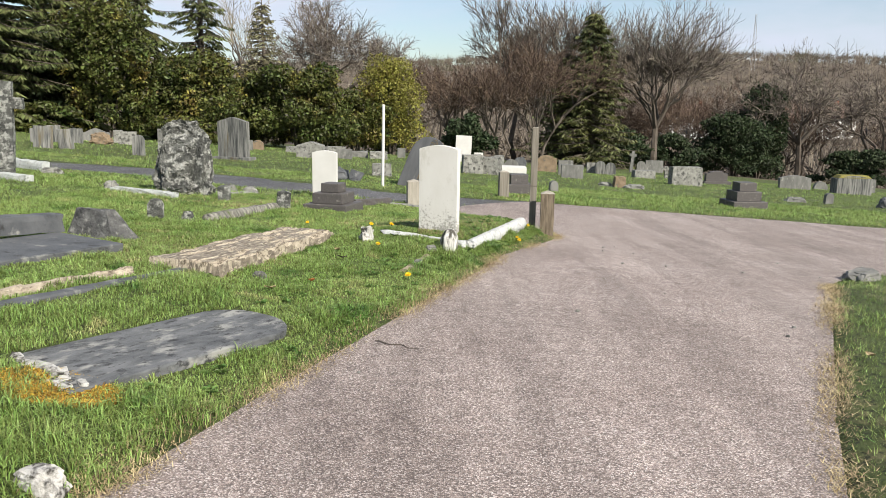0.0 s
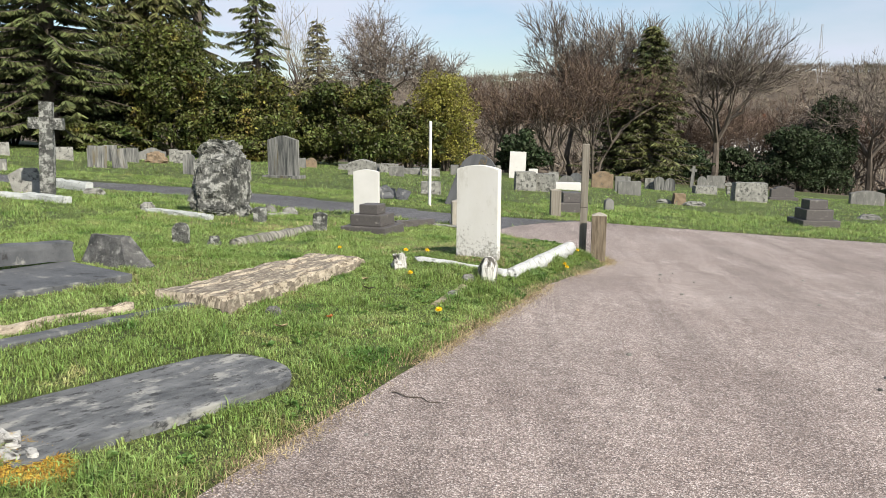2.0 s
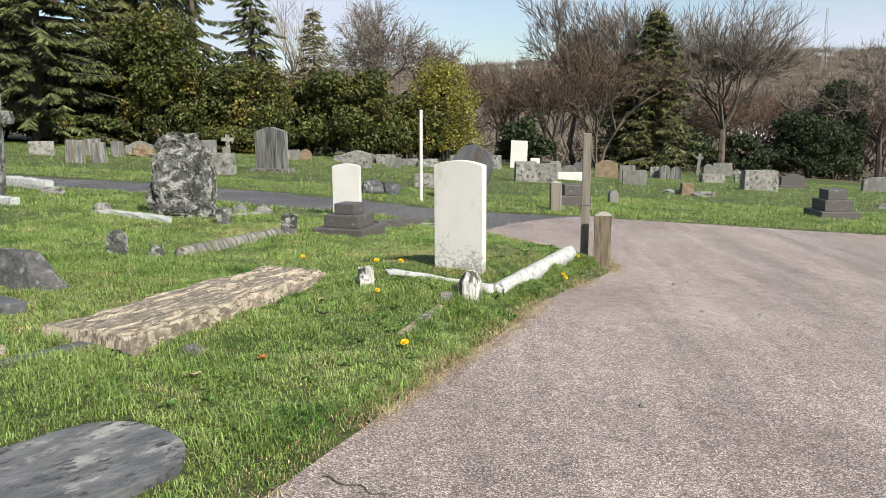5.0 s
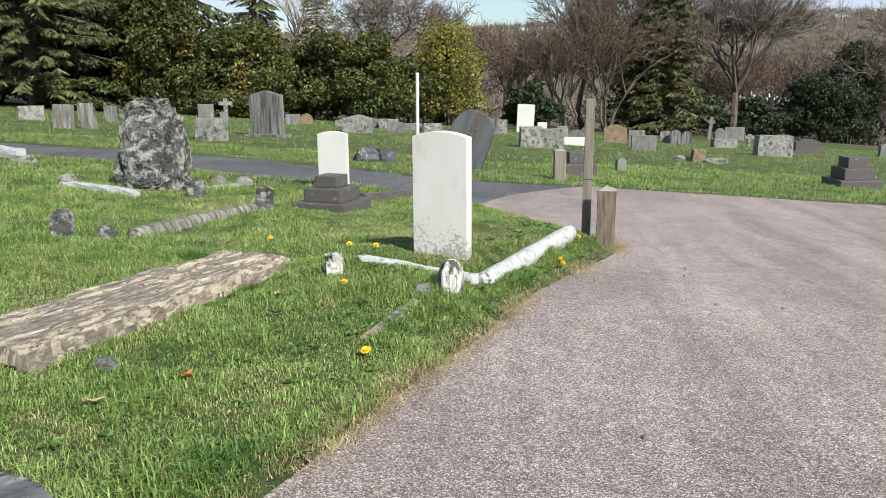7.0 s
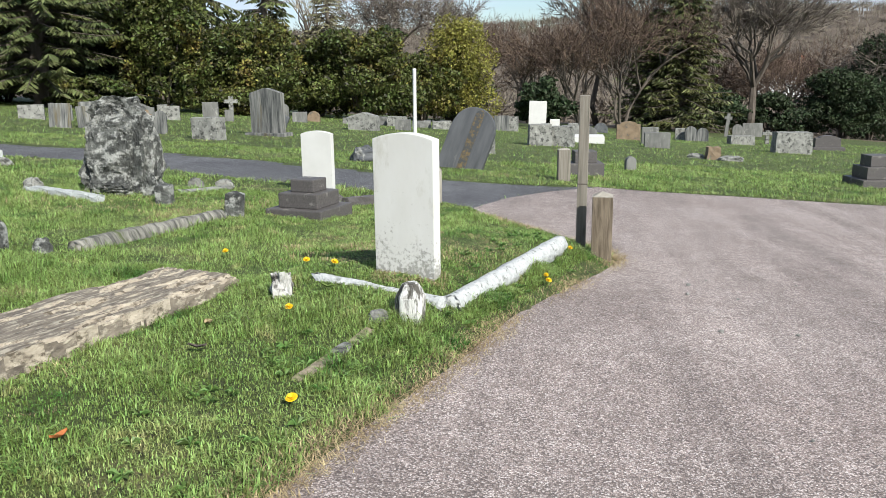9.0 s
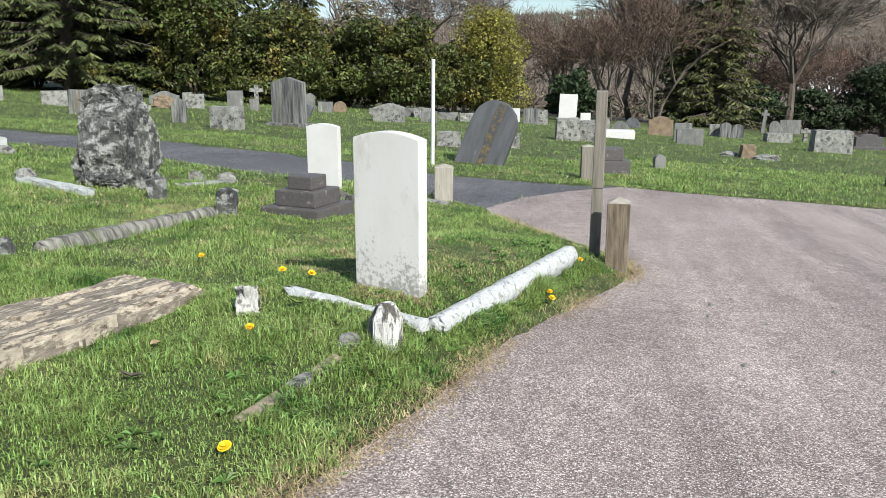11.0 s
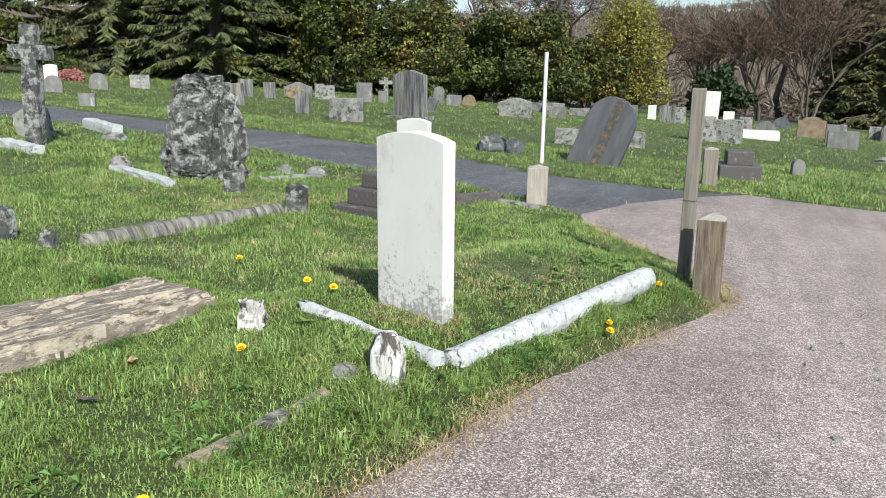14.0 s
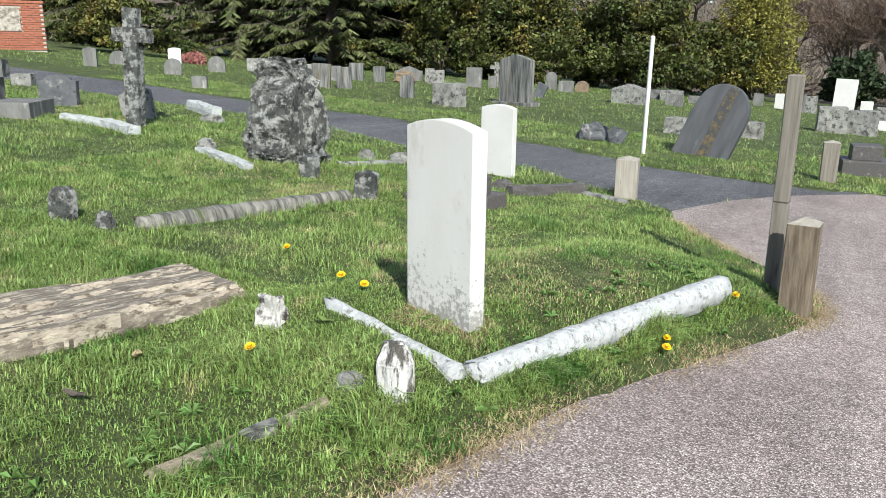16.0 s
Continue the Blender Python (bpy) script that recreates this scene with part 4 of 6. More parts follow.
def boundary():
    """Everything that stands along the far side of the cemetery."""
    conifer(-26.5, 34.5, 20, 13, "tall dark spruce with heavy drooping boughs", 1, M_NEEDLE, 56, 10, 0.04, 0.75, 180, 0.185)
    conifer(-21.6, 35.0, 19, 10, "tall dark spruce with heavy drooping boughs", 2, M_NEEDLE, 54, 10, 0.06, 0.75, 170, 0.185)
    conifer(-32, 31, 17, 11, "tall dark spruce with heavy drooping boughs", 3, M_NEEDLE, 36, 9, 0.05, 0.7, 110, 0.19)
    conifer(-20.0, 48.5, 18, 7.5, "tall open pine with a bare trunk and sparse dark foliage", 4, M_NEEDLE, 44, 6, 0.24, 0.9, 90, 0.20, 0.62)
    conifer(-17.2, 51.5, 12.4, 7.6, "slender pine with a thin grey-green crown", 5, M_NEEDLE, 48, 6, 0.2, 0.8, 70, 0.18, 0.62)
    conifer(-21.4, 44, 20, 10, "tall brown-green spruce behind laurels", 7, M_NEEDLEB, 56, 9, 0.15, 0.8, 90, 0.26, 0.9)
    conifer(-12.7, 50, 9.0, 5.0, "slim pale larch with thin grey-green shoots", 8, M_LARCH, 54, 6, 0.12, 0.5, 34, 0.15, 0.75)
    conifer(9.2, 56, 10.8, 7.6, "dark green cypress among bare trees", 6, M_NEEDLEB, 90, 5, 0.04, 0.6, 60, 0.22, 0.8)
    conifer(7.6, 57, 8.0, 7.0, "dark green cypress among bare trees", 9, M_NEEDLE, 70, 5, 0.04, 0.45, 50, 0.19, 0.75)
    for k, (x, y, w, h, n) in enumerate(((-36, 30, 6, 3.6, 12000), (-27, 39, 8, 5.0, 12000), (-16.9, 37.0, 4.6, 6.3, 26000), (-14.2, 41, 6.2, 4.7, 26000), (-11.4, 43.5, 4.0, 4.3, 14000), (-8.8, 42.5, 5.8, 4.7, 26000))):
        bush("laurel", x, y, w, h, "glossy green laurel with yellowing leaves, grown tall", M_LAUREL, 20 + k, n, 0.095, 30)
    for k, (x, y, w, h) in enumerate(((-6.3, 46.5, 4.2, 3.8), (-5.2, 49.5, 4.6, 4.2), (-19.5, 35.2, 3.4, 1.5), (-14.2, 38.6, 4.5, 1.3))):
        bush("laurel", x, y, w, h, "dense green laurel with yellowing leaves", M_LAUREL, 30 + k, 12000, 0.09, 22)
    bush("spring_tree", -4.2, 47.5, 3.9, 5.9, "small tree in yellow-green spring leaf", M_YELLOW, 40, 19000, 0.07, 34, category="tree", base=0.3)
    # Added dark shrubs that stand in for the deep shade under the spruces.
    bush("holly", -26, 38.5, 11, 5.5, "dark filler shrub added for the shade under the spruces", M_DARKLEAF, 47, 20000, 0.14, 26)
    bush("holly", -20.5, 39.5, 7, 5.0, "dark filler shrub added for the shade under the spruces", M_DARKLEAF, 48, 16000, 0.13, 22)
    bush("holly", 23.0, 66, 6.4, 5.2, "broad dark green holly", M_DARKLEAF, 41, 24000, 0.11, 34)
    bush("holly", 25.6, 68, 4.4, 8.2, "upright dark green holly", M_DARKLEAF, 42, 18000, 0.11, 30)
    bush("holly", 0.4, 47, 3.6, 3.0, "low dark green holly under bare trees", M_DARKLEAF, 43, 6000, 0.12, 12)
    bush("holly", 11.8, 60, 4.8, 3.2, "low dark green holly under bare trees", M_DARKLEAF, 44, 7000, 0.13, 12)
    bush("holly", 17.0, 64, 4.5, 3.0, "low dark green holly under bare trees", M_DARKLEAF, 45, 6000, 0.13, 12)
    bush("holly", 33, 66, 7, 3.4, "low dark green holly under bare trees", M_DARKLEAF, 46, 8000, 0.14, 14)
    bushy = dict(kids=(4, 4, 3, 3, 3), angle=30, ratio=0.78, up=0.05, trunk=0.25, stems=3, thick=0.015)
    dense = dict(kids=(4, 3, 3, 3, 3, 3), side=3, thick=0.016, up=0.05)
    tall = dict(dense, up=0.11)
    fine = dict(kids=(4, 3, 3, 3, 3), side=4, thick=0.016, up=0.05)
    bare_tree(-10.2, 58, 16.6, "broad leafless tree with silvery twigs", 52, 0.26, M_TWIG, angle=30, trunk=0.19, ratio=0.82, spread0=1.2, **dict(dense, side=4))
    bare_tree(-13.6, 60, 9.8, "leafless tree with silvery twigs", 53, 0.18, M_TWIGG, angle=28, **fine)
    bare_tree(-4.9, 66, 11.2, "distant leafless tree with grey-brown twigs", 77, 0.2, M_TWIGG, angle=30, **fine)
    bare_tree(-2.2, 70, 11.9, "distant leafless tree with grey-brown twigs", 54, 0.2, angle=30, **fine)
    bare_tree(1.0, 71, 11.4, "distant leafless tree with grey-brown twigs", 55, 0.2, angle=30, **fine)
    bare_tree(2.7, 53.5, 9.1, "bushy hornbeam with russet twigs", 56, 0.11, M_TWIGR, **bushy)
    bare_tree(5.4, 54, 10.1, "bushy hornbeam with russet twigs", 57, 0.12, M_TWIGR, **bushy)
    bare_tree(4.2, 60, 15.2, "tall leafless beech with grey-brown twigs", 58, 0.26, angle=21, trunk=0.23, ratio=0.79, **tall)
    bare_tree(9.0, 61, 15.2, "tall leafless beech with grey-brown twigs", 59, 0.26, angle=21, trunk=0.23, ratio=0.79, **tall)
    bare_tree(15.0, 62, 28.5, "large leafless ash with a wide fan-shaped crown", 60, 0.32, angle=24, trunk=0.13, ratio=0.86, up=0.09, kids=(6, 3, 3, 3, 3, 3), spread0=1.1, side=3, thick=0.013)
    bare_tree(29.5, 69, 18, "spreading leafless oak with low limbs", 61, 0.28, angle=33, trunk=0.19, up=0.05, kids=(5, 3, 3, 3, 3, 2), spread0=1.4, side=3, thick=0.017)
    bare_tree(37.0, 70, 18.5, "spreading leafless oak with low limbs", 62, 0.28, angle=33, trunk=0.19, up=0.05, kids=(5, 3, 3, 3, 3, 2), spread0=1.3, side=3, thick=0.017)
    bare_tree(27, 78, 10.8, "leafless tree in a thicket, brown twigs", 63, 0.14, M_TWIGR, **bushy)
    bare_tree(12, 66, 9.0, "leafless tree in a thicket, brown twigs", 64, 0.12, M_TWIGR, **bushy)
    bare_tree(19.5, 72, 9.6, "leafless tree in a thicket, brown twigs", 65, 0.12, M_TWIGR, **bushy)
    bare_tree(-0.6, 56, 8.4, "leafless tree in a thicket, brown twigs", 66, 0.11, M_TWIGR, **bushy)
    bare_tree(22.5, 79, 10.8, "leafless tree in a thicket, brown twigs", 68, 0.14, M_TWIGR, **bushy)
    bare_tree(35, 80, 10.8, "leafless tree in a thicket, brown twigs", 69, 0.14, M_TWIGR, **bushy)
    bare_tree(15.5, 70, 8.5, "leafless tree in a thicket, brown twigs", 72, 0.12, M_TWIGR, **bushy)
    bare_tree(8.0, 64, 8.5, "leafless tree in a thicket, brown twigs", 73, 0.12, M_TWIGR, **bushy)
    bare_tree(30.5, 76, 10.5, "leafless tree in a thicket, brown twigs", 74, 0.12, M_TWIGR, **bushy)
    bare_tree(41, 74, 9.5, "leafless tree in a thicket, brown twigs", 75, 0.12, M_TWIGR, **bushy)
    bare_tree(-4.5, 64, 9.5, "leafless tree in a thicket, brown twigs", 76, 0.12, M_TWIGR, **bushy)
    bare_tree(45, 76, 14.4, "leafless tree with grey-brown twigs behind others", 71, 0.22, angle=32)
    bare_tree(-15.5, 57, 13.2, "leafless tree with pale twigs behind laurels", 70, 0.16, M_TWIGP, angle=22)
    house(53, 193, -12, 11, 7.5, 5.2, "white rendered house glimpsed through bare trees")
    house(82, 187, 8, 14, 8, 5, "white rendered house glimpsed through bare trees")
    house(71, 186, -20, 10, 7, 5, "white rendered house glimpsed through bare trees")
    mx, my = 109.0, 311.0
    mast = thing("radio_mast", "thin lattice radio mast on the wooded hilltop", "mast", pose(mx, my, float(lie(mx, my))))
    for k in range(3):
        a = k * 2.094
        part("leg", mesh_of("leg", *tube([(1.1 * math.cos(a), 1.1 * math.sin(a), -0.5), (0.25 * math.cos(a), 0.25 * math.sin(a), 21)], (0.1, 0.07), 4), M_STEEL), None, mast)
    for k in range(9):
        part("brace", box(1.7 - k * 0.13, 0.12, 0.12, 0, at=(0, 0, 2 + k * 2.1), turn=k * 1.0), M_STEEL, mast)
    far_woods()


# ---- graves ----
ZERO = Matrix.Identity(4)


def stand(x, y, turn=0.0, lean=0.0, tilt=0.0, sink=0.0):
    """A pose on the turf: turned about the upright, leaning back by lean and sideways by tilt degrees."""
    return pose(x, y, zat(x, y) - sink, -lean, tilt, turn)


def headstone(shape, x, y, w, h, mat, label, t=0.1, turn=0.0, lean=0.0, tilt=0.0, plinth=None, wear=0.006, seed=None):
    seed = (x * 3.7 + y) if seed is None else seed
    label = label if len(label.split()) > 3 else label + " standing in the grass"
    ob = thing("headstone", label, "headstone", stand(x, y, turn, lean, tilt), "headstones")
    part("tablet", slab(shape, w, h, t, 0.01, wear, seed), mat, ob)
    if plinth:
        part("plinth", box(w * 1.25, t * 2.4, plinth, 0.012, at=(0, 0, -0.02)), mat, ob)
    footprint(x, y, w * 0.5, t * 0.6, turn)
    return ob


def stepped_base(x, y, tiers, mat, label, turn=0.0, lean=0.0, tilt=0.0):
    """A stepped plinth whose cross is gone; tiers of width and height from the ground up."""
    ob = thing("stepped_plinth", label, "grave plinth", stand(x, y, turn, lean, tilt), "stepped plinths")
    z = -0.06
    for w, h in tiers:
        part("step", box(w, w, h, 0.012), mat, ob, at=pose(0, 0, z, 0, 0, 0))
        z += h
    footprint(x, y, tiers[0][0] * 0.5, tiers[0][0] * 0.5, turn)
    return ob


def rough_mesh(w, d, h, mat, seed, rough=0.18, cuts=5, top=0.7, sink=0.1):
    """A broken lump of stone."""
    bm = bmesh.new()
    bmesh.ops.create_icosphere(bm, subdivisions=cuts, radius=1)
    for v in bm.verts:
        p = v.co.copy()
        q = Vector((p.x + seed * 1.7, p.y + seed * 0.3, p.z - seed))
        p = Vector([math.copysign(abs(c) ** 0.62, c) for c in p])
        f = 1 + rough * noise.fractal(q * 1.6, 1.0, 2.0, 4) + rough * 0.35 * (noise.cell(q * 3.2) - 0.5)
        s = 1 - (1 - top) * (p.z * 0.5 + 0.5)
        v.co = Vector((p.x * w / 2 * s * f, p.y * d / 2 * s * f, (p.z * 0.5 + 0.5) * (h + sink) * (1 + 0.4 * (f - 1)) - sink))
    return bm_mesh("stone", bm, mat, False)


def rough_block(x, y, w, d, h, mat, label, seed, turn=0.0, wear=0.03, category="stone block", name="rough_block"):
    """A squared but rough-faced block."""
    bm = box(w, d, h + 0.08, 0, at=(0, 0, -0.08), taper=0.97, rough=wear, seed=seed)
    ob = thing(name, label, category, stand(x, y, turn), "stone blocks", bm_mesh(name, bm, mat))
    footprint(x, y, w / 2, d / 2, turn)
    return ob


def lump(name, x, y, w, d, h, mat, label, seed, turn=0.0, category="stone", top=0.7, cuts=3, rough=0.18, group="loose stones"):
    ob = thing(name, label, category, stand(x, y, turn), group, rough_mesh(w, d, h, mat, seed, rough, cuts, top, 0.05))
    footprint(x, y, w * 0.4, d * 0.4, turn)
    return ob


def memorial_rock():
    """The tall uncut boulder set up as a memorial."""
    bm = bmesh.new()
    bmesh.ops.create_icosphere(bm, subdivisions=6, radius=1)
    for v in bm.verts:
        p = v.co.copy()
        s = Vector([math.copysign(abs(c) ** 0.55, c) for c in p])
        z = s.z * 0.5 + 0.5
        half = np.interp(z, (0, 0.12, 0.5, 0.75, 0.9, 1), (0.355, 0.35, 0.345, 0.31, 0.235, 0.14))
        thick = np.interp(z, (0, 0.5, 1), (0.26, 0.22, 0.11))
        q = p * 1.7 + Vector((3.1, 0.7, 5.2))
        f = 0.10 * noise.fractal(q, 0.9, 2.1, 5) + 0.055 * (noise.turbulence(q * 1.5, 3, True) - 0.6) + 0.022 * noise.turbulence(q * 4.0, 4, True) + 0.014 * noise.fractal(q * 13, 0.8, 2.0, 3)
        o = Vector((s.x * half, s.y * thick, z * 1.14 - 0.13))
        side = Vector((s.x, s.y, 0.25 * s.z))
        v.co = o + side.normalized() * f * 1.1 + Vector((0.03 * (z - 0.5), 0, 0))
    rock = thing("memorial_rock", "tall craggy dark boulder with pale lichen, set upright as a memorial", "memorial rock", stand(-3.45, 9.72, 12), "", bm_mesh("memorial_rock", bm, M_ROCK))
    footprint(-3.45, 9.72, 0.42, 0.24, 12)
    return rock


def war_grave(x, y, turn, h, label, mat, lean=0.0, tilt=0.0):
    """A standard military headstone: 38 cm wide, 7.6 cm thick, with a shallow curved top."""
    ob = thing("war_grave_headstone", label, "headstone", stand(x, y, turn, lean, tilt), "white military headstones")
    part("tablet", slab("arch", 0.381, h, 0.078, 0.004, 0.0008, x), mat, ob)
    footprint(x, y, 0.19, 0.05, turn)
    return ob


def kerb(name, a, b, w, h, mat, label, seed, top=0.45, chips=0.02, lift=0.0, category="grave kerb", za=None, zb=None, round_top=False):
    """A length of chamfered kerb stone from a to b, chipped along its edges."""
    (ax, ay), (bx, by) = a, b
    n = 40 if round_top else 14
    bm = bmesh.new()
    prof = ((-0.5, -0.6), (-0.5, 0.45), (-top, 0.86), (-top * 0.5, 1.0), (top * 0.5, 1.0), (top, 0.86), (0.5, 0.45), (0.5, -0.6))
    if round_top:
        prof = ((-0.5, -0.6), (-0.5, 0.30), (-0.44, 0.62), (-0.30, 0.86), (-0.12, 0.99), (0.10, 1.0), (0.28, 0.88), (0.42, 0.62), (0.5, 0.28), (0.5, -0.6))
    length = math.hypot(bx - ax, by - ay)
    rings = []
    za = zat(ax, ay) if za is None else za
    zb = zat(bx, by) if zb is None else zb
    for k in range(n + 1):
        f = k / n
        ring = []
        for u, v in prof:
            q = Vector((u * 3 + seed, f * length * 6, v * 3))
            j = noise.noise_vector(q) * chips + (noise.noise_vector(q * 4.1) * chips * 0.5 if round_top else Vector())
            end = (0.04 * noise.noise(q * 2) if k in (0, n) else 0)
            ring.append(bm.verts.new((u * w + j.x, f * length + j.y + end, v * h + j.z + (zb - za) * f)))
        rings.append(ring)
    for p, q in zip(rings, rings[1:]):
        for i in range(len(prof)):
            bm.faces.new((p[i], p[(i + 1) % len(prof)], q[(i + 1) % len(prof)], q[i]))
    bm.faces.new(rings[0])
    bm.faces.new(rings[-1][::-1])
    turn = math.degrees(math.atan2(by - ay, bx - ax)) - 90
    ob = thing(name, label, category, pose(ax, ay, za + lift, 0, 0, turn), "grave kerbs", bm_mesh(name, bm, mat, round_top))
    footprint((ax + bx) / 2, (ay + by) / 2, w * (0.3 if round_top else 0.45), length / 2, turn)
    return ob


def ledger(name, outline_pts, z, tilt_x, tilt_y, thick, mat, label, m, category="grave slab", rough=0.0, seed=0, inset=0.0):
    """A flat grave slab from its outline in its own plane, bevelled and worn."""
    bm = bmesh.new()
    vs = [bm.verts.new((x, y, 0)) for x, y in outline_pts]
    f = bm.faces.new(vs)
    ex = bmesh.ops.extrude_face_region(bm, geom=[f])
    bmesh.ops.translate(bm, verts=[v for v in ex["geom"] if isinstance(v, bmesh.types.BMVert)], vec=(0, 0, -thick))
    bmesh.ops.recalc_face_normals(bm, faces=bm.faces)
    sharp = [e for e in bm.edges if e.calc_face_angle(0) > 0.6]
    bmesh.ops.bevel(bm, geom=sharp, offset=0.008, segments=2, affect="EDGES", profile=0.6)
    for v in bm.verts:
        v.co += noise.noise_vector(v.co * 6 + Vector((seed, 0, 0))) * rough
    return thing(name, label, category, m, "grave slabs", bm_mesh(name, bm, mat))


def flaking_slab():
    """The low sandstone grave slab, its surface split into ridges and flakes along its length."""
    nx, ny = 84, 240
    w, length = 0.54, 2.16
    u, v = np.meshgrid(np.linspace(-1, 1, nx), np.linspace(0, 1, ny))
    u, v = u.ravel(), v.ravel()
    x, y = u * w / 2, v * length
    x = x + 0.006 * np.sin(v * 31 + 1) * u
    z, layer = np.zeros(len(x)), np.zeros(len(x))
    for k in range(len(x)):
        q = Vector((x[k] * 17, y[k] * 3.4, 0.3))
        bend = 0.9 * noise.noise(Vector((x[k] * 5, y[k] * 4, 7.1)))
        r = noise.fractal(q + Vector((bend, 0, 0)), 1.0, 2.0, 4) + 0.30 * noise.fractal(q * 3.1, 1, 2, 3) - 0.35 * max(0.0, abs(u[k]) - 0.6)
        layer[k] = min(0, max(-3, math.floor(r * 3.4 + 0.72)))
        z[k] = 0.011 * layer[k] + 0.005 * r
    edge = np.maximum(np.abs(u), np.maximum(1 - v * 16, 1 - (1 - v) * 16) * 0.98)
    z = z - 0.014 - 0.11 * smooth(0.95, 1.0, edge)
    i = (np.arange(ny - 1)[:, None] * nx + np.arange(nx - 1)[None]).ravel()
    quads = np.c_[i, i + 1, i + nx + 1, i + nx]
    me = mesh_of("flaking_slab", np.c_[x, y, z], quads, M_SKIN)
    me.materials.append(M_FRESH)
    me.polygons.foreach_set("material_index", ((layer[quads].min(1) < 0) ^ (edge[quads].max(1) > 0.975)).astype(np.int32))
    ob = thing("sandstone_grave_slab", "low tan sandstone grave slab, its surface flaking along its length", "grave slab", pose(-1.46, 4.19, 0.10, -2.6, 1.6, -11.5), "grave slabs", me)
    footprint(-1.25, 5.25, 0.26, 1.06, -11.5)
    return ob


def timber_post(name, x, y, w, h, mat, label, turn=0.0, lean=0.0, tilt=0.0, pyramid=0.03, z=None, crack=None):
    """A square timber post with a weathered four-sided top."""
    zz = zat(x, y) if z is None else z
    ob = thing(name, label, "post", pose(x, y, zz, -lean, tilt, turn), "timber posts")
    bm = bmesh.new()
    a = w / 2
    low = [bm.verts.new((sx * a, sy * a, -0.12)) for sx, sy in ((-1, -1), (1, -1), (1, 1), (-1, 1))]
    mid = [bm.verts.new((sx * a, sy * a, h - pyramid)) for sx, sy in ((-1, -1), (1, -1), (1, 1), (-1, 1))]
    for k in range(4):
        bm.faces.new((low[k], low[(k + 1) % 4], mid[(k + 1) % 4], mid[k]))
    bm.faces.new(low[::-1])
    bm.faces.new(mid)
    bmesh.ops.bevel(bm, geom=[e for e in bm.edges], offset=0.004, segments=1, affect="EDGES")
    part("shaft", bm, mat, ob)
    if pyramid:
        bm = bmesh.new()
        c = [bm.verts.new((sx * a, sy * a, h - pyramid - 0.001)) for sx, sy in ((-1, -1), (1, -1), (1, 1), (-1, 1))]
        p = bm.verts.new((0, 0, h))
        for k in range(4):
            bm.faces.new((c[k], c[(k + 1) % 4], p))
        part("cap", bm, M_POSTW, ob, "pale weathered pointed top")
    if crack:
        part("joint", box(w * 1.02, w * 1.02, 0.008, 0, at=(0, 0, crack)), M_BARK, ob, "dark gap where two lengths meet")
    footprint(x, y, a, a, turn)
    return ob


def stone_cross(x, y, h, w, mat, label, turn=0.0, lean=0.0, tilt=0.0, shaft=0.2, arm=0.5, arm_h=0.72, t=0.15, wear=0.01):
    ob = thing("stone_cross", label, "grave cross", stand(x, y, turn, lean, tilt), "grave crosses")
    bm = box(shaft, t, h, 0.012, at=(0, 0, -0.08), taper=0.9, rough=wear, seed=2)
    part("shaft", bm, mat, ob)
    part("arm", box(arm, t * 0.96, shaft * 0.85, 0.012, at=(0, 0, h * arm_h), rough=wear, seed=4), mat, ob)
    footprint(x, y, shaft / 2, t / 2, turn)
    return ob


def dandelion(x, y, s, seed):
    rng = random.Random(seed)
    z = zat(x, y)
    hh = rng.uniform(0.04, 0.06)
    ob = thing("dandelion", "bright yellow dandelion in flower among the grass", "flower", pose(x, y, z, 22, rng.uniform(-8, 8), rng.uniform(-30, 60)), "dandelions")
    part("stem", mesh_of("stem", *tube([(0, 0, -0.01), (0.004, 0, hh * 0.6), (0, 0, hh)], (0.003, 0.0025, 0.002), 5), M_STEM), None, ob)
    v, t = [], []
    for ring, (n, r, up) in enumerate(((20, 1.0, 0.5), (16, 0.8, 1.0), (11, 0.5, 1.5))):
        for k in range(n):
            a = 6.283 * k / n + ring * 0.2
            c, d = math.cos(a), math.sin(a)
            b = len(v)
            q = s / 2 * r
            v += [(-d * 0.002, c * 0.002, hh), (d * 0.002, -c * 0.002, hh), (c * q + d * 0.004, d * q - c * 0.004, hh + up * 0.012), (c * q - d * 0.004, d * q + c * 0.004, hh + up * 0.012)]
            t += [(b, b + 1, b + 2), (b, b + 2, b + 3)]
    part("flower_head", mesh_of("flower_head", v, t, M_DANDY), None, ob, "yellow rayed flower head")
    return ob


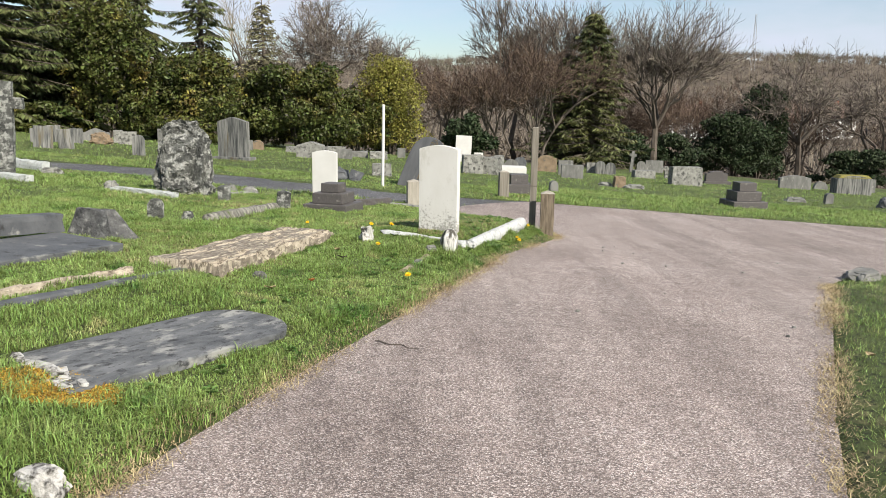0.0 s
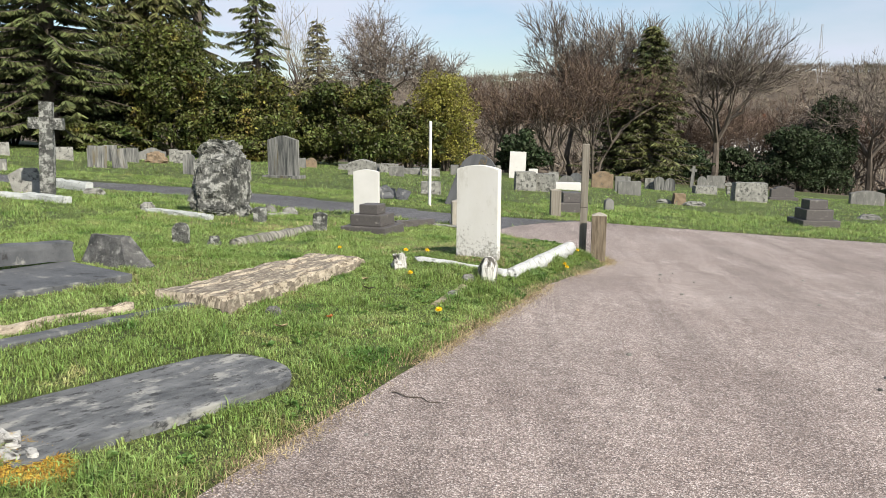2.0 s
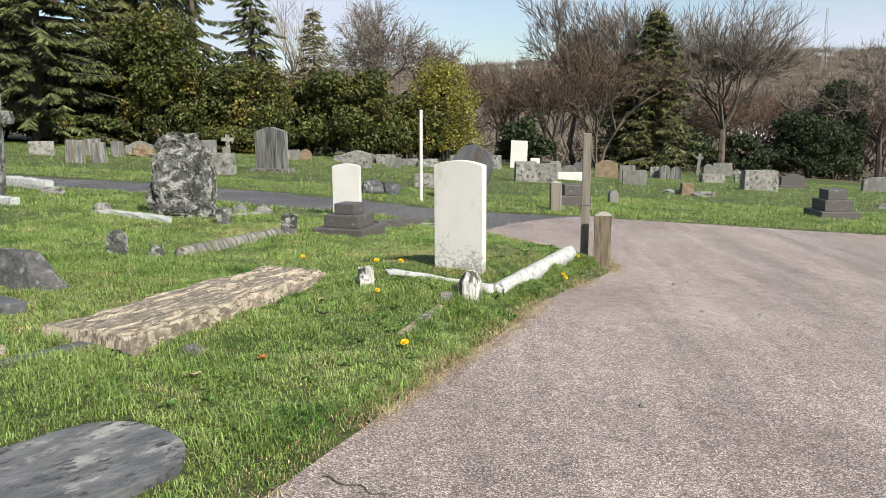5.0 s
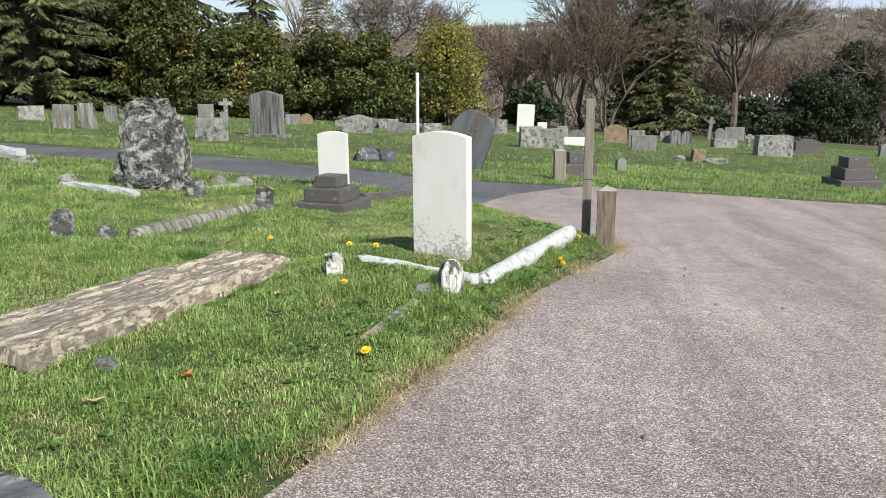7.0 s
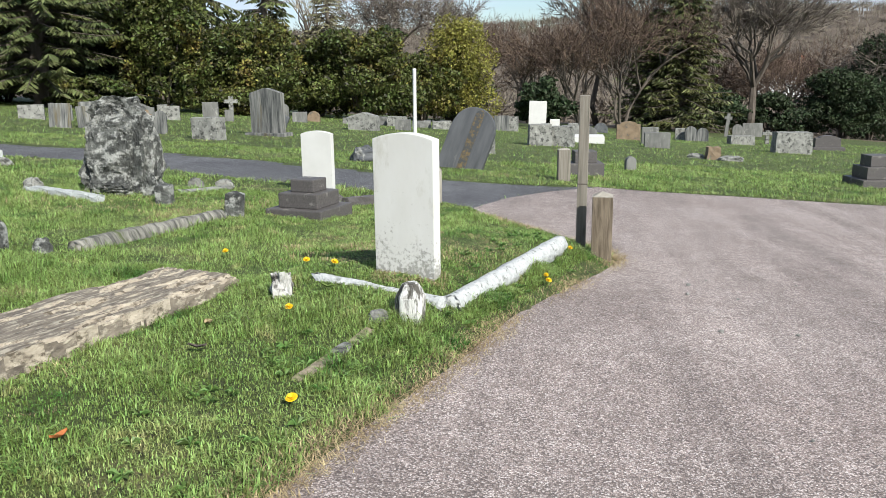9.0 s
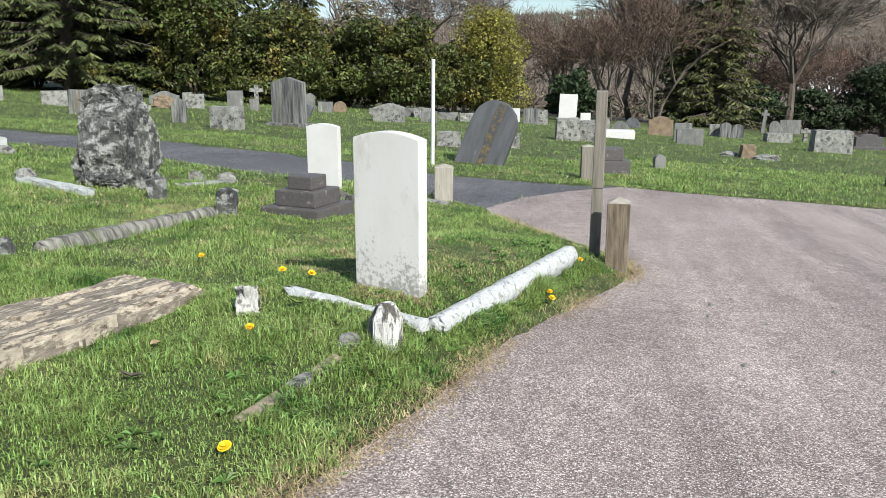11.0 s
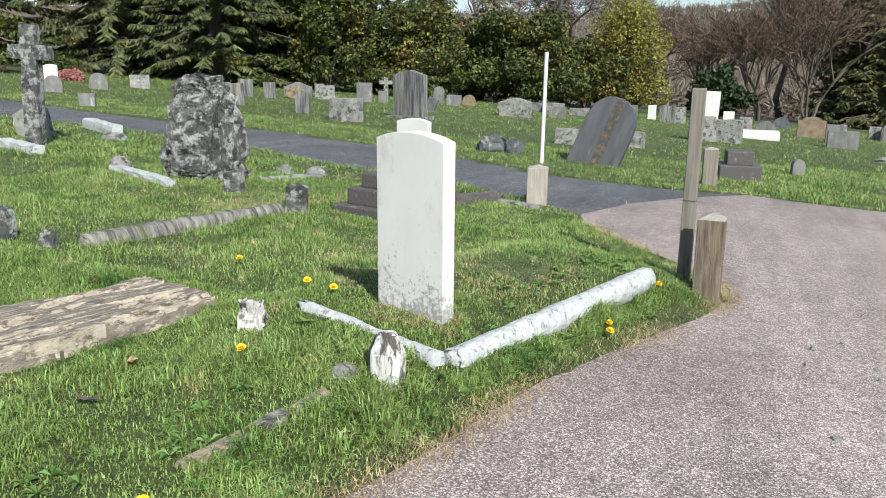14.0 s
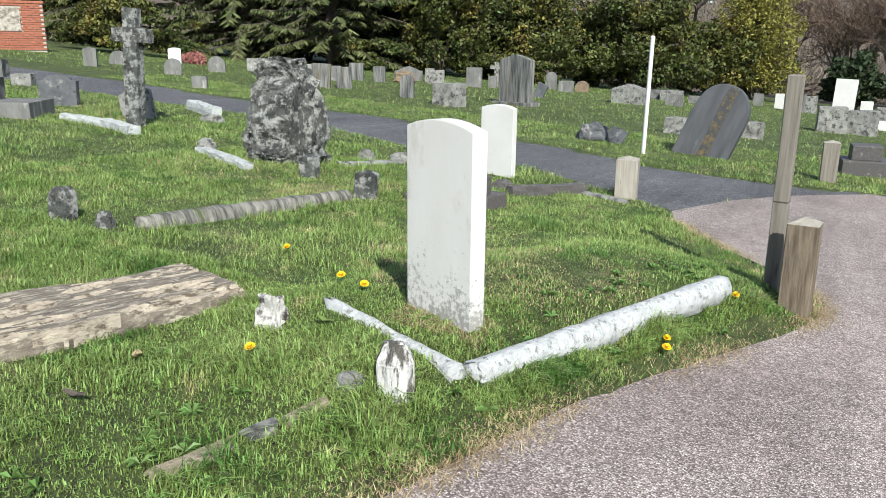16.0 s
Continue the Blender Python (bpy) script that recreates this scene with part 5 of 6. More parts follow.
def near_graves():
    """Graves beside the road, where the camera passes."""
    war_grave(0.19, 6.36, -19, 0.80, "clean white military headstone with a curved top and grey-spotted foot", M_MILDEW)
    kerb("white_kerb", (0.475, 6.06), (1.06, 7.70), 0.115, 0.075, M_WASH, "whitewashed rounded kerb stone with a broken end, along a grave", 1, za=-0.128, zb=-0.133, chips=0.007, round_top=True)
    kerb("white_kerb", (-0.33, 6.28), (0.44, 6.01), 0.075, 0.075, M_WASH, "thin pale kerb stone half sunk in grass", 2, za=-0.078, zb=-0.124, chips=0.009, round_top=True)
    bm = bmesh.new()
    rings = []
    for z, r in ((-0.04, 0.98), (0.18, 1.0), (0.238, 0.62), (0.25, 0.5)):
        rings.append([bm.verts.new((r * 0.082 * math.cos(q), r * 0.066 * math.sin(q), z + 0.01 * r * math.cos(q))) for q in (radians(8 + 60 * k) for k in range(6))])
    for lo, hi in zip(rings, rings[1:]):
        for k in range(6):
            bm.faces.new((lo[k], lo[(k + 1) % 6], hi[(k + 1) % 6], hi[k]))
    bm.faces.new(rings[-1])
    bm.faces.new(rings[0][::-1])
    bmesh.ops.bevel(bm, geom=bm.edges[:], offset=0.006, segments=2, affect="EDGES")
    bmesh.ops.subdivide_edges(bm, edges=[e for e in bm.edges if e.calc_length() > 0.04], cuts=2, use_grid_fill=True)
    for v in bm.verts:
        v.co += noise.noise_vector(v.co * 24) * 0.004
    thing("corner_stone", "small white chamfered corner stone with black lichen", "grave marker", pose(0.295, 5.82, -0.165, 4, 3, -10), "grave markers", bm_mesh("corner_stone", bm, M_FACET))
    lump("corner_stone", -0.44, 6.03, 0.135, 0.11, 0.14, M_MARBLE, "small broken white corner stone with black lichen", 3, 20, "grave marker", 0.62, 4, 0.55, "grave markers")
    for k, (f0, f1, up) in enumerate(((0.0, 0.34, 0.0), (0.37, 0.52, 0.004), (0.56, 0.78, -0.004))):
        kerb("sunken_kerb", (-0.035 + 0.20 * f0, 5.03 + 0.80 * f0), (-0.035 + 0.20 * f1, 5.03 + 0.80 * f1), 0.065, 0.03, M_LIGHT if k == 1 else M_BURIED, "worn tan kerb stone sunk nearly level with the grass", 5 + k, chips=0.012, lift=-0.012 + up)
    lump("grave_stone", 0.145, 5.76, 0.13, 0.08, 0.06, M_GREY, "small grey broken stone at a corner", 5, 20, "stone", 0.7, 4)
    flaking_slab()
    # slate ledger with a rounded head, lying in the turf
    pts = [(-0.26, -1.32), (0.26, -1.25), (0.27, -0.02)]
    pts += [(0.27 * math.cos(a), 0.0 + 0.24 * math.sin(a)) for a in np.linspace(0.05, math.pi - 0.05, 15)]
    pts += [(-0.27, -0.02)]
    worn = ledger("slate_ledger", pts, 0, 0, 0, 0.07, M_LEDGER, "grey slate ledger with a rounded head, lying in the turf", pose(-0.80, 3.22, -0.062, -3.0, 5.0, -27), rough=0.004)
    flakes = random.Random(12)
    for k in range(9):
        w, d = flakes.uniform(0.07, 0.15), flakes.uniform(0.03, 0.07)
        part("flake", rough_mesh(w, d, 0.014, M_MARBLE, 40 + k, 0.3, 3, 0.8, 0.004), None, worn, "split whitish flake" if k == 0 else "", at=pose(-0.22 + 0.055 * k, -1.25 + flakes.uniform(0, 0.14), 0.002, 0, 0, flakes.uniform(-30, 30)))
    footprint(-1.05, 2.72, 0.27, 0.66, -27)
    footprint(-0.80, 3.22, 0.22, 0.22, -27)
    v, t = blades(14000, -1.55, -0.95, 1.85, 2.25, 0.03, 0.007, np.random.default_rng(3), lambda x, y: (np.hypot((x + 1.22) / 0.26, (y - 2.02) / 0.16) < 1))
    tagged(new("moss_patch", mesh_of("moss_patch", v, t, M_MOSS)), "orange-yellow moss at the foot of the slate ledger", "moss", kind="stuff")
    lump("broken_stone", -1.34, 2.17, 0.32, 0.10, 0.045, M_MARBLE, "broken whitish edge of a slab with dark lichen", 7, -27, "stone", 0.7, 4)
    lump("pale_stone", -0.93, 1.38, 0.22, 0.13, 0.06, M_MARBLE, "pale flat stone in the grass", 8, -20, "stone", 0.7, 4)
    lump("pale_stone", -0.98, 4.32, 0.12, 0.09, 0.05, M_LIGHT, "pale lichened stone in the grass", 9, 10, "stone", 0.7, 4)
    kerb("slate_strip", (-2.05, 2.6), (-1.46, 4.22), 0.10, 0.03, M_SLATE, "narrow dark slate edging with straw-coloured grass along it", 10, chips=0.006)
    kerb("brown_kerb", (-2.17, 2.75), (-1.72, 3.95), 0.075, 0.045, M_FRESH, "worn crumbling tan edging stone beside a slate strip", 11, chips=0.02, round_top=True)
    # dark ledger with a roof-shaped stone behind it
    ledger("slate_ledger", [(-0.33, -1.1), (0.33, -1.1), (0.33, 0.42), (-0.33, 0.42)], 0, 0, 0, 0.09, M_SLATE, "dark slate ledger on a low base, speckled with lichen",
           pose(-2.55, 4.42, 0.135, -2, 3, -22), rough=0.003, seed=4)
    footprint(-2.68, 4.1, 0.34, 0.78, -22)
    kerb("dark_coping", (-3.1, 4.25), (-2.72, 4.98), 0.12, 0.09, M_SLATE, "dark curved coping stone lying on a ledger", 12, chips=0.008, lift=0.12)
    bm = box(0.66, 0.36, 0.33, 0.0, taper=0.5, rough=0.02, seed=6)
    for v in bm.verts:
        f = max(0.0, v.co.z) / 0.32
        v.co.x += -0.07 * f
        v.co.y *= 1 - 0.45 * f
    thing("ridged_stone", "dark roof-shaped grave stone with sloping sides", "grave stone", pose(-2.55, 5.36, -0.07, 0, 0, -24), "grave stones", bm_mesh("ridged_stone", bm, M_RIDGE))
    footprint(-2.55, 5.36, 0.26, 0.18, -24)
    headstone("round", -2.63, 6.66, 0.14, 0.20, M_ROCK, "small grey rounded grave marker", 0.09, 10, 4, wear=0.015)
    lump("grave_stone", -2.33, 6.72, 0.15, 0.1, 0.10, M_ROCK, "small low grey stone in the grass", 13, 0, "stone", 0.6, 4)
    kerb("grey_kerb", (-2.17, 6.83), (-1.92, 8.62), 0.13, 0.095, M_RIB, "ribbed grey kerb stone along a grave", 14, chips=0.014, lift=-0.02, round_top=True)
    headstone("gable", -1.86, 8.78, 0.17, 0.22, M_ROCK, "small grey pointed corner stone", 0.12, 14, 0, 4, wear=0.02)
    headstone("gable", -2.72, 9.18, 0.15, 0.2, M_ROCK, "small grey pointed corner stone", 0.12, 10, 0, 0, wear=0.02)
    stepped_base(-1.30, 9.26, ((0.60, 0.15), (0.42, 0.14), (0.25, 0.12)), M_GRANITE, "dark granite stepped plinth in three tiers, its cross gone", -14)
    war_grave(-1.72, 10.98, -8, 0.72, "clean white military headstone with a curved top", M_WHITE)
    kerb("dark_kerb", (-1.15, 10.0), (-0.72, 10.75), 0.10, 0.10, M_GRANITE, "tilted dark kerb stone at a lane's edge", 15)
    lump("grave_stone", -1.35, 10.3, 0.26, 0.16, 0.09, M_GRANITE, "low dark broken stone in the grass", 16, 0, "stone", 0.6, 4)
    kerb("pale_edging", (-0.9, 10.75), (-0.25, 10.62), 0.09, 0.03, M_LIGHT, "pale edging stone flush with the turf", 17)
    memorial_rock()
    lump("edge_stone", 4.22, 6.45, 0.5, 0.3, 0.1, M_GREY, "grey edging stone at the corner of the verge", 23, 40, "stone", 0.7, 4)
    kerb("white_kerb", (-4.30, 9.42), (-3.30, 9.02), 0.11, 0.07, M_LIME, "pale kerb stone lying before a boulder", 18)
    lump("pale_stone", -4.42, 9.62, 0.24, 0.2, 0.13, M_LIGHT, "pale lichened stone at the end of a kerb", 19, 0, "stone", 0.6, 4)
    lump("pale_stone", -3.05, 10.55, 0.22, 0.16, 0.13, M_LIGHT, "pale lichened stone beside a boulder", 20, 0, "stone", 0.6, 4)
    lump("pale_stone", -2.86, 10.9, 0.26, 0.2, 0.1, M_LIGHT, "pale lichened stone beside a boulder", 21, 0, "stone", 0.6, 4)
    kerb("sunken_kerb", (-2.95, 9.9), (-2.75, 10.75), 0.10, 0.04, M_LIGHT, "pale kerb stone sunk in the grass", 22)
    timber_post("timber_post", 1.385, 8.12, 0.155, 0.455, M_POST, "short square brown timber post with a pale pointed top", -4, 0, 0, 0.035, -0.25)
    timber_post("tall_timber_post", 1.235, 8.36, 0.078, 1.19, M_GREYTIM, "tall thin silvery timber post, slightly leaning, split across", -4, -2, 0.3, 0, -0.27, 0.5)
    timber_post("pale_timber_post", -0.36, 10.95, 0.20, 0.40, M_POSTW, "short pale bleached timber post with a pointed top", 10, 0, 0, 0.035)
    timber_post("timber_post", 1.18, 14.6, 0.19, 0.52, M_GREYTIM, "short grey timber post at the edge of the road", 6, 0, 0, 0.03)
    pole = thing("white_pole", "slender white painted pole standing in the grass", "pole", stand(-1.26, 14.95, 0, 0, 0.5))
    part("shaft", mesh_of("shaft", *tube([(0, 0, -0.1), (0, 0, 0.8), (0, 0, 1.63)], (0.03, 0.03, 0.03), 10), M_PAINT, True), None, pole)
    part("cap", mesh_of("cap", *tube([(0, 0, 1.62), (0, 0, 1.64), (0, 0, 1.645)], (0.031, 0.031, 0.004), 10), M_PAINT, True), None, pole)


def far_graves():
    """The rows across the side lane and the road."""
    lean = headstone("lancet", -0.62, 15.75, 0.80, 1.10, M_SLATEP, "large dark slate headstone with a pointed arch, leaning, streaked with lichen", 0.13, -8, 8, 20)
    bm = slab("lancet", 0.15, 1.01, 0.134, 0.004, 0.012, 3)
    part("lichen_streak", bm, M_RUST, lean, "ochre and brown lichen running down the middle", at=pose(0.03, -0.003, 0.06))
    rough_block(-1.75, 19.3, 0.5, 0.3, 0.30, M_LIGHT, "rough pale stone block in the grass", 31, 31 % 17 - 8)
    rough_block(-0.55, 20.6, 0.42, 0.3, 0.32, M_LIGHT, "rough pale stone block in the grass", 32, 32 % 17 - 8)
    lump("fallen_stone", -2.35, 16.0, 0.62, 0.45, 0.28, M_SLATE, "dark toppled stone, broken", 33, 20, "stone", 0.5, 4, 0.25)
    headstone("flat", -2.02, 15.9, 0.34, 0.26, M_SLATE, "dark slab propped against a toppled stone", 0.05, -30, 35, 12)
    headstone("gable", -6.45, 22.2, 0.95, 1.24, M_STREAK, "tall grey headstone with a shallow gabled top, streaked dark", 0.2, -14, 0, 0, 0.1)
    rough_block(-6.85, 19.4, 0.66, 0.4, 0.5, M_LIGHT, "rough-hewn pale stone block", 34, 34 % 17 - 8)
    headstone("round", -8.5, 20.3, 0.33, 0.55, M_STREAK, "narrow grey headstone, dark streaked", 0.2, 20)
    headstone("flat", -11.2, 20.4, 0.5, 0.6, M_STREAK, "grey ribbed headstone, leaning slightly", 0.16, 30, 4, 3)
    headstone("flat", -10.8, 20.9, 0.4, 0.55, M_STREAK, "grey ribbed headstone, leaning slightly", 0.16, 30, 0, -3)
    headstone("round", -15.9, 21.5, 0.5, 0.46, M_GREY, "grey rounded headstone", 0.12, 35)
    headstone("flat", -16.6, 24.0, 0.6, 0.42, M_LIGHT, "pale square headstone", 0.14, 35, 8)
    headstone("flat", -11.0, 16.0, 0.32, 0.25, M_GREY, "small low grey grave marker", 0.12, 30)
    headstone("flat", -13.3, 23.9, 0.36, 0.45, M_GREY, "small grey headstone", 0.12, 25)
    headstone("flat", -13.5, 25.3, 0.46, 0.55, M_STREAK, "grey ribbed headstone", 0.14, 25)
    headstone("flat", -13.0, 25.9, 0.4, 0.5, M_STREAK, "grey ribbed headstone", 0.14, 25)
    lump("fallen_stone", -12.6, 26.8, 0.9, 0.5, 0.4, M_BROWNST, "brown toppled stones in a heap", 35, 0, "stone", 0.6, 4, 0.3)
    headstone("ogee", -14.0, 29.4, 1.05, 0.5, M_GREY, "low wide grey headstone with a curved top", 0.15, 25)
    headstone("flat", -13.2, 29.6, 0.35, 0.5, M_LIGHT, "pale narrow headstone beside a wide grey one", 0.15, 25)
    headstone("flat", -12.4, 28.6, 0.65, 0.48, M_LIGHT, "pale square headstone", 0.14, 20)
    headstone("flat", -14.2, 23.6, 0.7, 0.42, M_LIGHT, "low pale square headstone", 0.2, 30)
    headstone("flat", -15.0, 24.6, 0.5, 0.36, M_LIGHT, "low pale square headstone", 0.2, 30)
    headstone("flat", -11.3, 29.5, 0.56, 0.68, M_GREY, "grey square-topped headstone", 0.14, 15)
    headstone("flat", -10.9, 30.2, 0.3, 0.42, M_GREY, "small grey headstone", 0.14, 15)
    stone_cross(-11.3, 31.4, 1.0, 0.3, M_LIGHT, "pale stone cross on a low base", 15, shaft=0.16, arm=0.5, arm_h=0.66)
    headstone("flat", -7.9, 27.2, 0.34, 0.46, M_SLATE, "small dark headstone leaning over", 0.1, 0, 5, 24)
    headstone("round", -10.4, 34.8, 0.46, 0.7, M_GREY, "grey rounded headstone near the hedge", 0.14, 10)
    headstone("flat", -9.3, 33.6, 0.6, 0.42, M_GREY, "low grey headstone near the hedge", 0.14, 10)
    headstone("round", -9.2, 35.2, 0.55, 0.44, M_BROWNST, "low brown headstone near the hedge", 0.14, 10)
    headstone("gable", -5.6, 29.4, 1.0, 0.62, M_LIGHT, "pale low tomb with a gabled top", 0.6, 0, wear=0.015)
    headstone("flat", -4.6, 31.5, 0.6, 0.4, M_GREY, "low grey headstone", 0.2, 0)
    for k in range(5):
        x = -7.4 + k * 0.95
        rough_block(x, 35.0 + 0.5 * (k % 2), 0.8, 0.5, 0.28 + 0.06 * (k % 3), M_GREY if k % 2 else M_LIGHT, "low stone grave kerbing in a row near the hedge", 40 + k, 5 * k - 9, 0.03, "grave kerb", "low_tomb")
    headstone("flat", -2.95, 39.8, 0.4, 0.5, M_GREY, "small grey headstone", 0.14, 0)
    headstone("flat", -2.0, 38.7, 0.34, 0.6, M_WHITE, "small white headstone", 0.12, 0)
    headstone("flat", -1.25, 37.4, 0.66, 0.66, M_STREAK, "dark grey ribbed headstone", 0.2, 0)
    headstone("flat", -0.72, 37.5, 0.4, 0.64, M_LIGHT, "pale headstone beside a dark one", 0.2, 0)
    rough_block(0.62, 25.6, 0.66, 0.5, 0.62, M_LIGHT, "rough-hewn grey stone block", 50, 50 % 17 - 8)
    rough_block(1.30, 25.9, 0.66, 0.5, 0.60, M_LIGHT, "rough-hewn grey stone block", 51, 51 % 17 - 8)
    headstone("flat", 0.22, 41.8, 0.86, 1.42, M_WHITE, "tall white tapered marble headstone standing above the rest", 0.16, 0, 0, 2)
    headstone("flat", 1.1, 43.5, 0.5, 0.55, M_WHITE, "small white headstone far off", 0.14, 0)
    headstone("flat", 1.75, 30.9, 0.4, 0.62, M_LIGHT, "small pale headstone", 0.14, 0)
    ledger("white_ledger", [(-0.75, -0.5), (0.75, -0.5), (0.75, 0.5), (-0.75, 0.5)], 0, 0, 0, 0.3, M_WHITE, "white marble ledger on a raised kerb", pose(2.0, 29.9, zat(2.0, 29.9) + 0.24))
    headstone("round", 2.5, 35.6, 0.7, 0.44, M_GREY, "low grey rounded headstone", 0.16)
    headstone("round", 3.4, 42.8, 0.7, 0.5, M_SLATE, "low dark rounded headstone", 0.16)
    headstone("shoulder", 4.05, 35.0, 0.95, 0.74, M_BROWNST, "brown shouldered headstone", 0.18)
    headstone("flat", 4.4, 28.7, 0.82, 0.5, M_GREY, "wide low grey headstone", 0.25)
    headstone("flat", 4.5, 31.5, 0.6, 0.62, M_GREY, "grey headstone behind a low one", 0.2)
    stepped_base(1.55, 16.0, ((0.60, 0.28), (0.38, 0.20)), M_GRANITE, "dark granite plinth in two tiers, weathered", 8)
    headstone("round", 2.5, 17.6, 0.2, 0.27, M_GREY, "small grey grave marker", 0.14, 10)
    headstone("flat", 6.6, 38.3, 0.42, 0.52, M_LIGHT, "pale small headstone", 0.14)
    headstone("round", 7.0, 37.9, 0.5, 0.64, M_STREAK, "grey ribbed headstone of a pair", 0.16)
    headstone("round", 7.5, 37.9, 0.5, 0.6, M_STREAK, "grey ribbed headstone of a pair", 0.16)
    stone_cross(11.0, 50.0, 1.4, 0.3, M_GREY, "thin leaning grey cross", 0, 0, 5, 0.2, 0.42, 0.7)
    headstone("round", 12.3, 53, 0.6, 0.7, M_GREY, "grey headstone far off", 0.16)
    headstone("flat", 13.3, 53.5, 1.2, 0.82, M_GREY, "wide grey headstone far off", 0.2)
    rough_block(8.9, 36.9, 1.0, 0.6, 0.38, M_LIGHT, "low pale chest tomb", 60, 4, 0.012, "tomb", "low_tomb")
    stone_cross(10.6, 39.4, 0.7, 0.3, M_LIGHT, "small pale stone cross", 0, 0, 0, 0.16, 0.42, 0.6)
    rough_block(9.1, 30.4, 1.2, 0.6, 0.72, M_LIGHT, "large rough-hewn pale stone block", 61, 61 % 17 - 8)
    headstone("shoulder", 12.0, 35.8, 0.98, 0.6, M_GRANITE, "wide dark granite headstone", 0.3, 0, plinth=0.15)
    stepped_base(6.85, 17.3, ((0.80, 0.22), (0.58, 0.22), (0.40, 0.20)), M_GRANITE, "dark brown-grey stepped plinth in three tiers", 6)
    rough_block(5.2, 23.6, 0.34, 0.3, 0.34, M_BROWNST, "reddish broken plinth among pale stones", 62, 62 % 17 - 8)
    lump("pale_stone", 5.6, 23.4, 0.7, 0.5, 0.14, M_LIGHT, "pale flat broken stones", 63, 0, "stone", 0.8, 4, 0.2)
    lump("pale_stone", 4.8, 23.8, 0.5, 0.4, 0.12, M_LIGHT, "pale flat broken stones", 64, 0, "stone", 0.8, 4, 0.2)
    headstone("arch", 16.4, 37.7, 1.5, 0.66, M_GREY, "wide grey headstone with a curved top", 0.25)
    headstone("round", 18.9, 40.5, 0.7, 0.42, M_GREY, "low grey headstone", 0.2)
    moss = headstone("arch", 18.3, 36.0, 1.6, 0.86, M_STREAK, "large grey tomb with a mossy top", 0.7)
    part("moss_cap", box(1.54, 0.75, 0.14, 0.05, at=(0, 0, 0.74), taper=0.8), M_GMOSS, moss, "yellow-green moss over the top")
    headstone("flat", 21.5, 41, 0.9, 0.7, M_GREY, "grey headstone", 0.2)
    headstone("round", 11.3, 22.8, 0.24, 0.33, M_GREY, "small grey grave marker", 0.16, 0, 0, 4)
    lump("fallen_stone", 10.2, 22.5, 0.7, 0.4, 0.16, M_GREY, "grey toppled stones in the grass", 65, 0, "stone", 0.6, 4, 0.25)
    lump("fallen_stone", 12.9, 22.6, 0.5, 0.4, 0.34, M_SLATE, "dark broken stone in the grass", 66, 0, "stone", 0.6, 4, 0.2)
    # left, beyond the boulder
    cross = stone_cross(-6.25, 10.3, 1.46, 0.5, M_ROCK, "tall rugged grey stone cross, leaning slightly", 18, 0, 2.6, 0.19, 0.45, 0.68, 0.15, 0.018)
    kerb("white_kerb", (-7.1, 9.95), (-6.2, 9.95), 0.14, 0.08, M_LIME, "white marble kerb at a cross's foot", 70)
    kerb("white_kerb", (-6.35, 9.95), (-5.6, 9.72), 0.16, 0.1, M_LIME, "white marble kerb at a cross's foot", 71)
    headstone("gable", -7.0, 11.0, 0.42, 0.4, M_LIGHT, "pale pointed stone leaning beside a cross", 0.12, 25, 12, -14)
    kerb("white_kerb", (-7.6, 12.5), (-6.6, 12.0), 0.16, 0.16, M_LIME, "white marble kerb at the lane's edge", 72)
    lump("pale_stone", -6.3, 11.6, 0.4, 0.2, 0.1, M_LIGHT, "pale broken kerb stone", 73, 10, "stone", 0.7, 4)
    headstone("shoulder", -8.5, 10.9, 0.52, 0.42, M_SLATE, "dark shouldered headstone", 0.12, 32, 6)
    headstone("flat", -11.6, 12.45, 0.34, 0.2, M_LIGHT, "low white grave marker", 0.2, 32)
    ledger("tomb_base", [(-0.5, -0.4), (0.5, -0.4), (0.5, 0.4), (-0.5, 0.4)], 0, 0, 0, 0.3, M_GREY, "grey tomb base with worn mouldings", pose(-7.75, 9.55, zat(-7.75, 9.55) + 0.16, 0, 0, 35), rough=0.006)
    stone_cross(-7.95, 9.6, 0.85, 0.3, M_GREY, "dark wheel cross fragment on a tomb base", 35, 0, 0, 0.24, 0.4, 0.5, 0.2, 0.03)
    headstone("gable", -17.0, 18.0, 0.34, 0.5, M_GREY, "grey pointed headstone", 0.14, 40)
    headstone("round", -18.1, 19.8, 0.5, 0.4, M_GREY, "grey rounded headstone", 0.14, 40)
    headstone("round", -14.6, 18.6, 0.44, 0.4, M_GREY, "grey rounded headstone", 0.14, 40, 4, 4)
    headstone("arch", -18.6, 22.4, 0.4, 0.55, M_WHITE, "white headstone near the trees", 0.14, 40)
    fl = thing("flower_wreath", "red and pink flowers laid on a grave", "flowers", stand(-19.6, 24.2), "", mesh_of("flower_wreath", *leaf_cloud(900, [(0, 0, 0.2), (0.25, 0, 0.15), (-0.25, 0, 0.15)], [(0.25, 0.2, 0.22)] * 3, 0.05, np.random.default_rng(9)), M_RED))


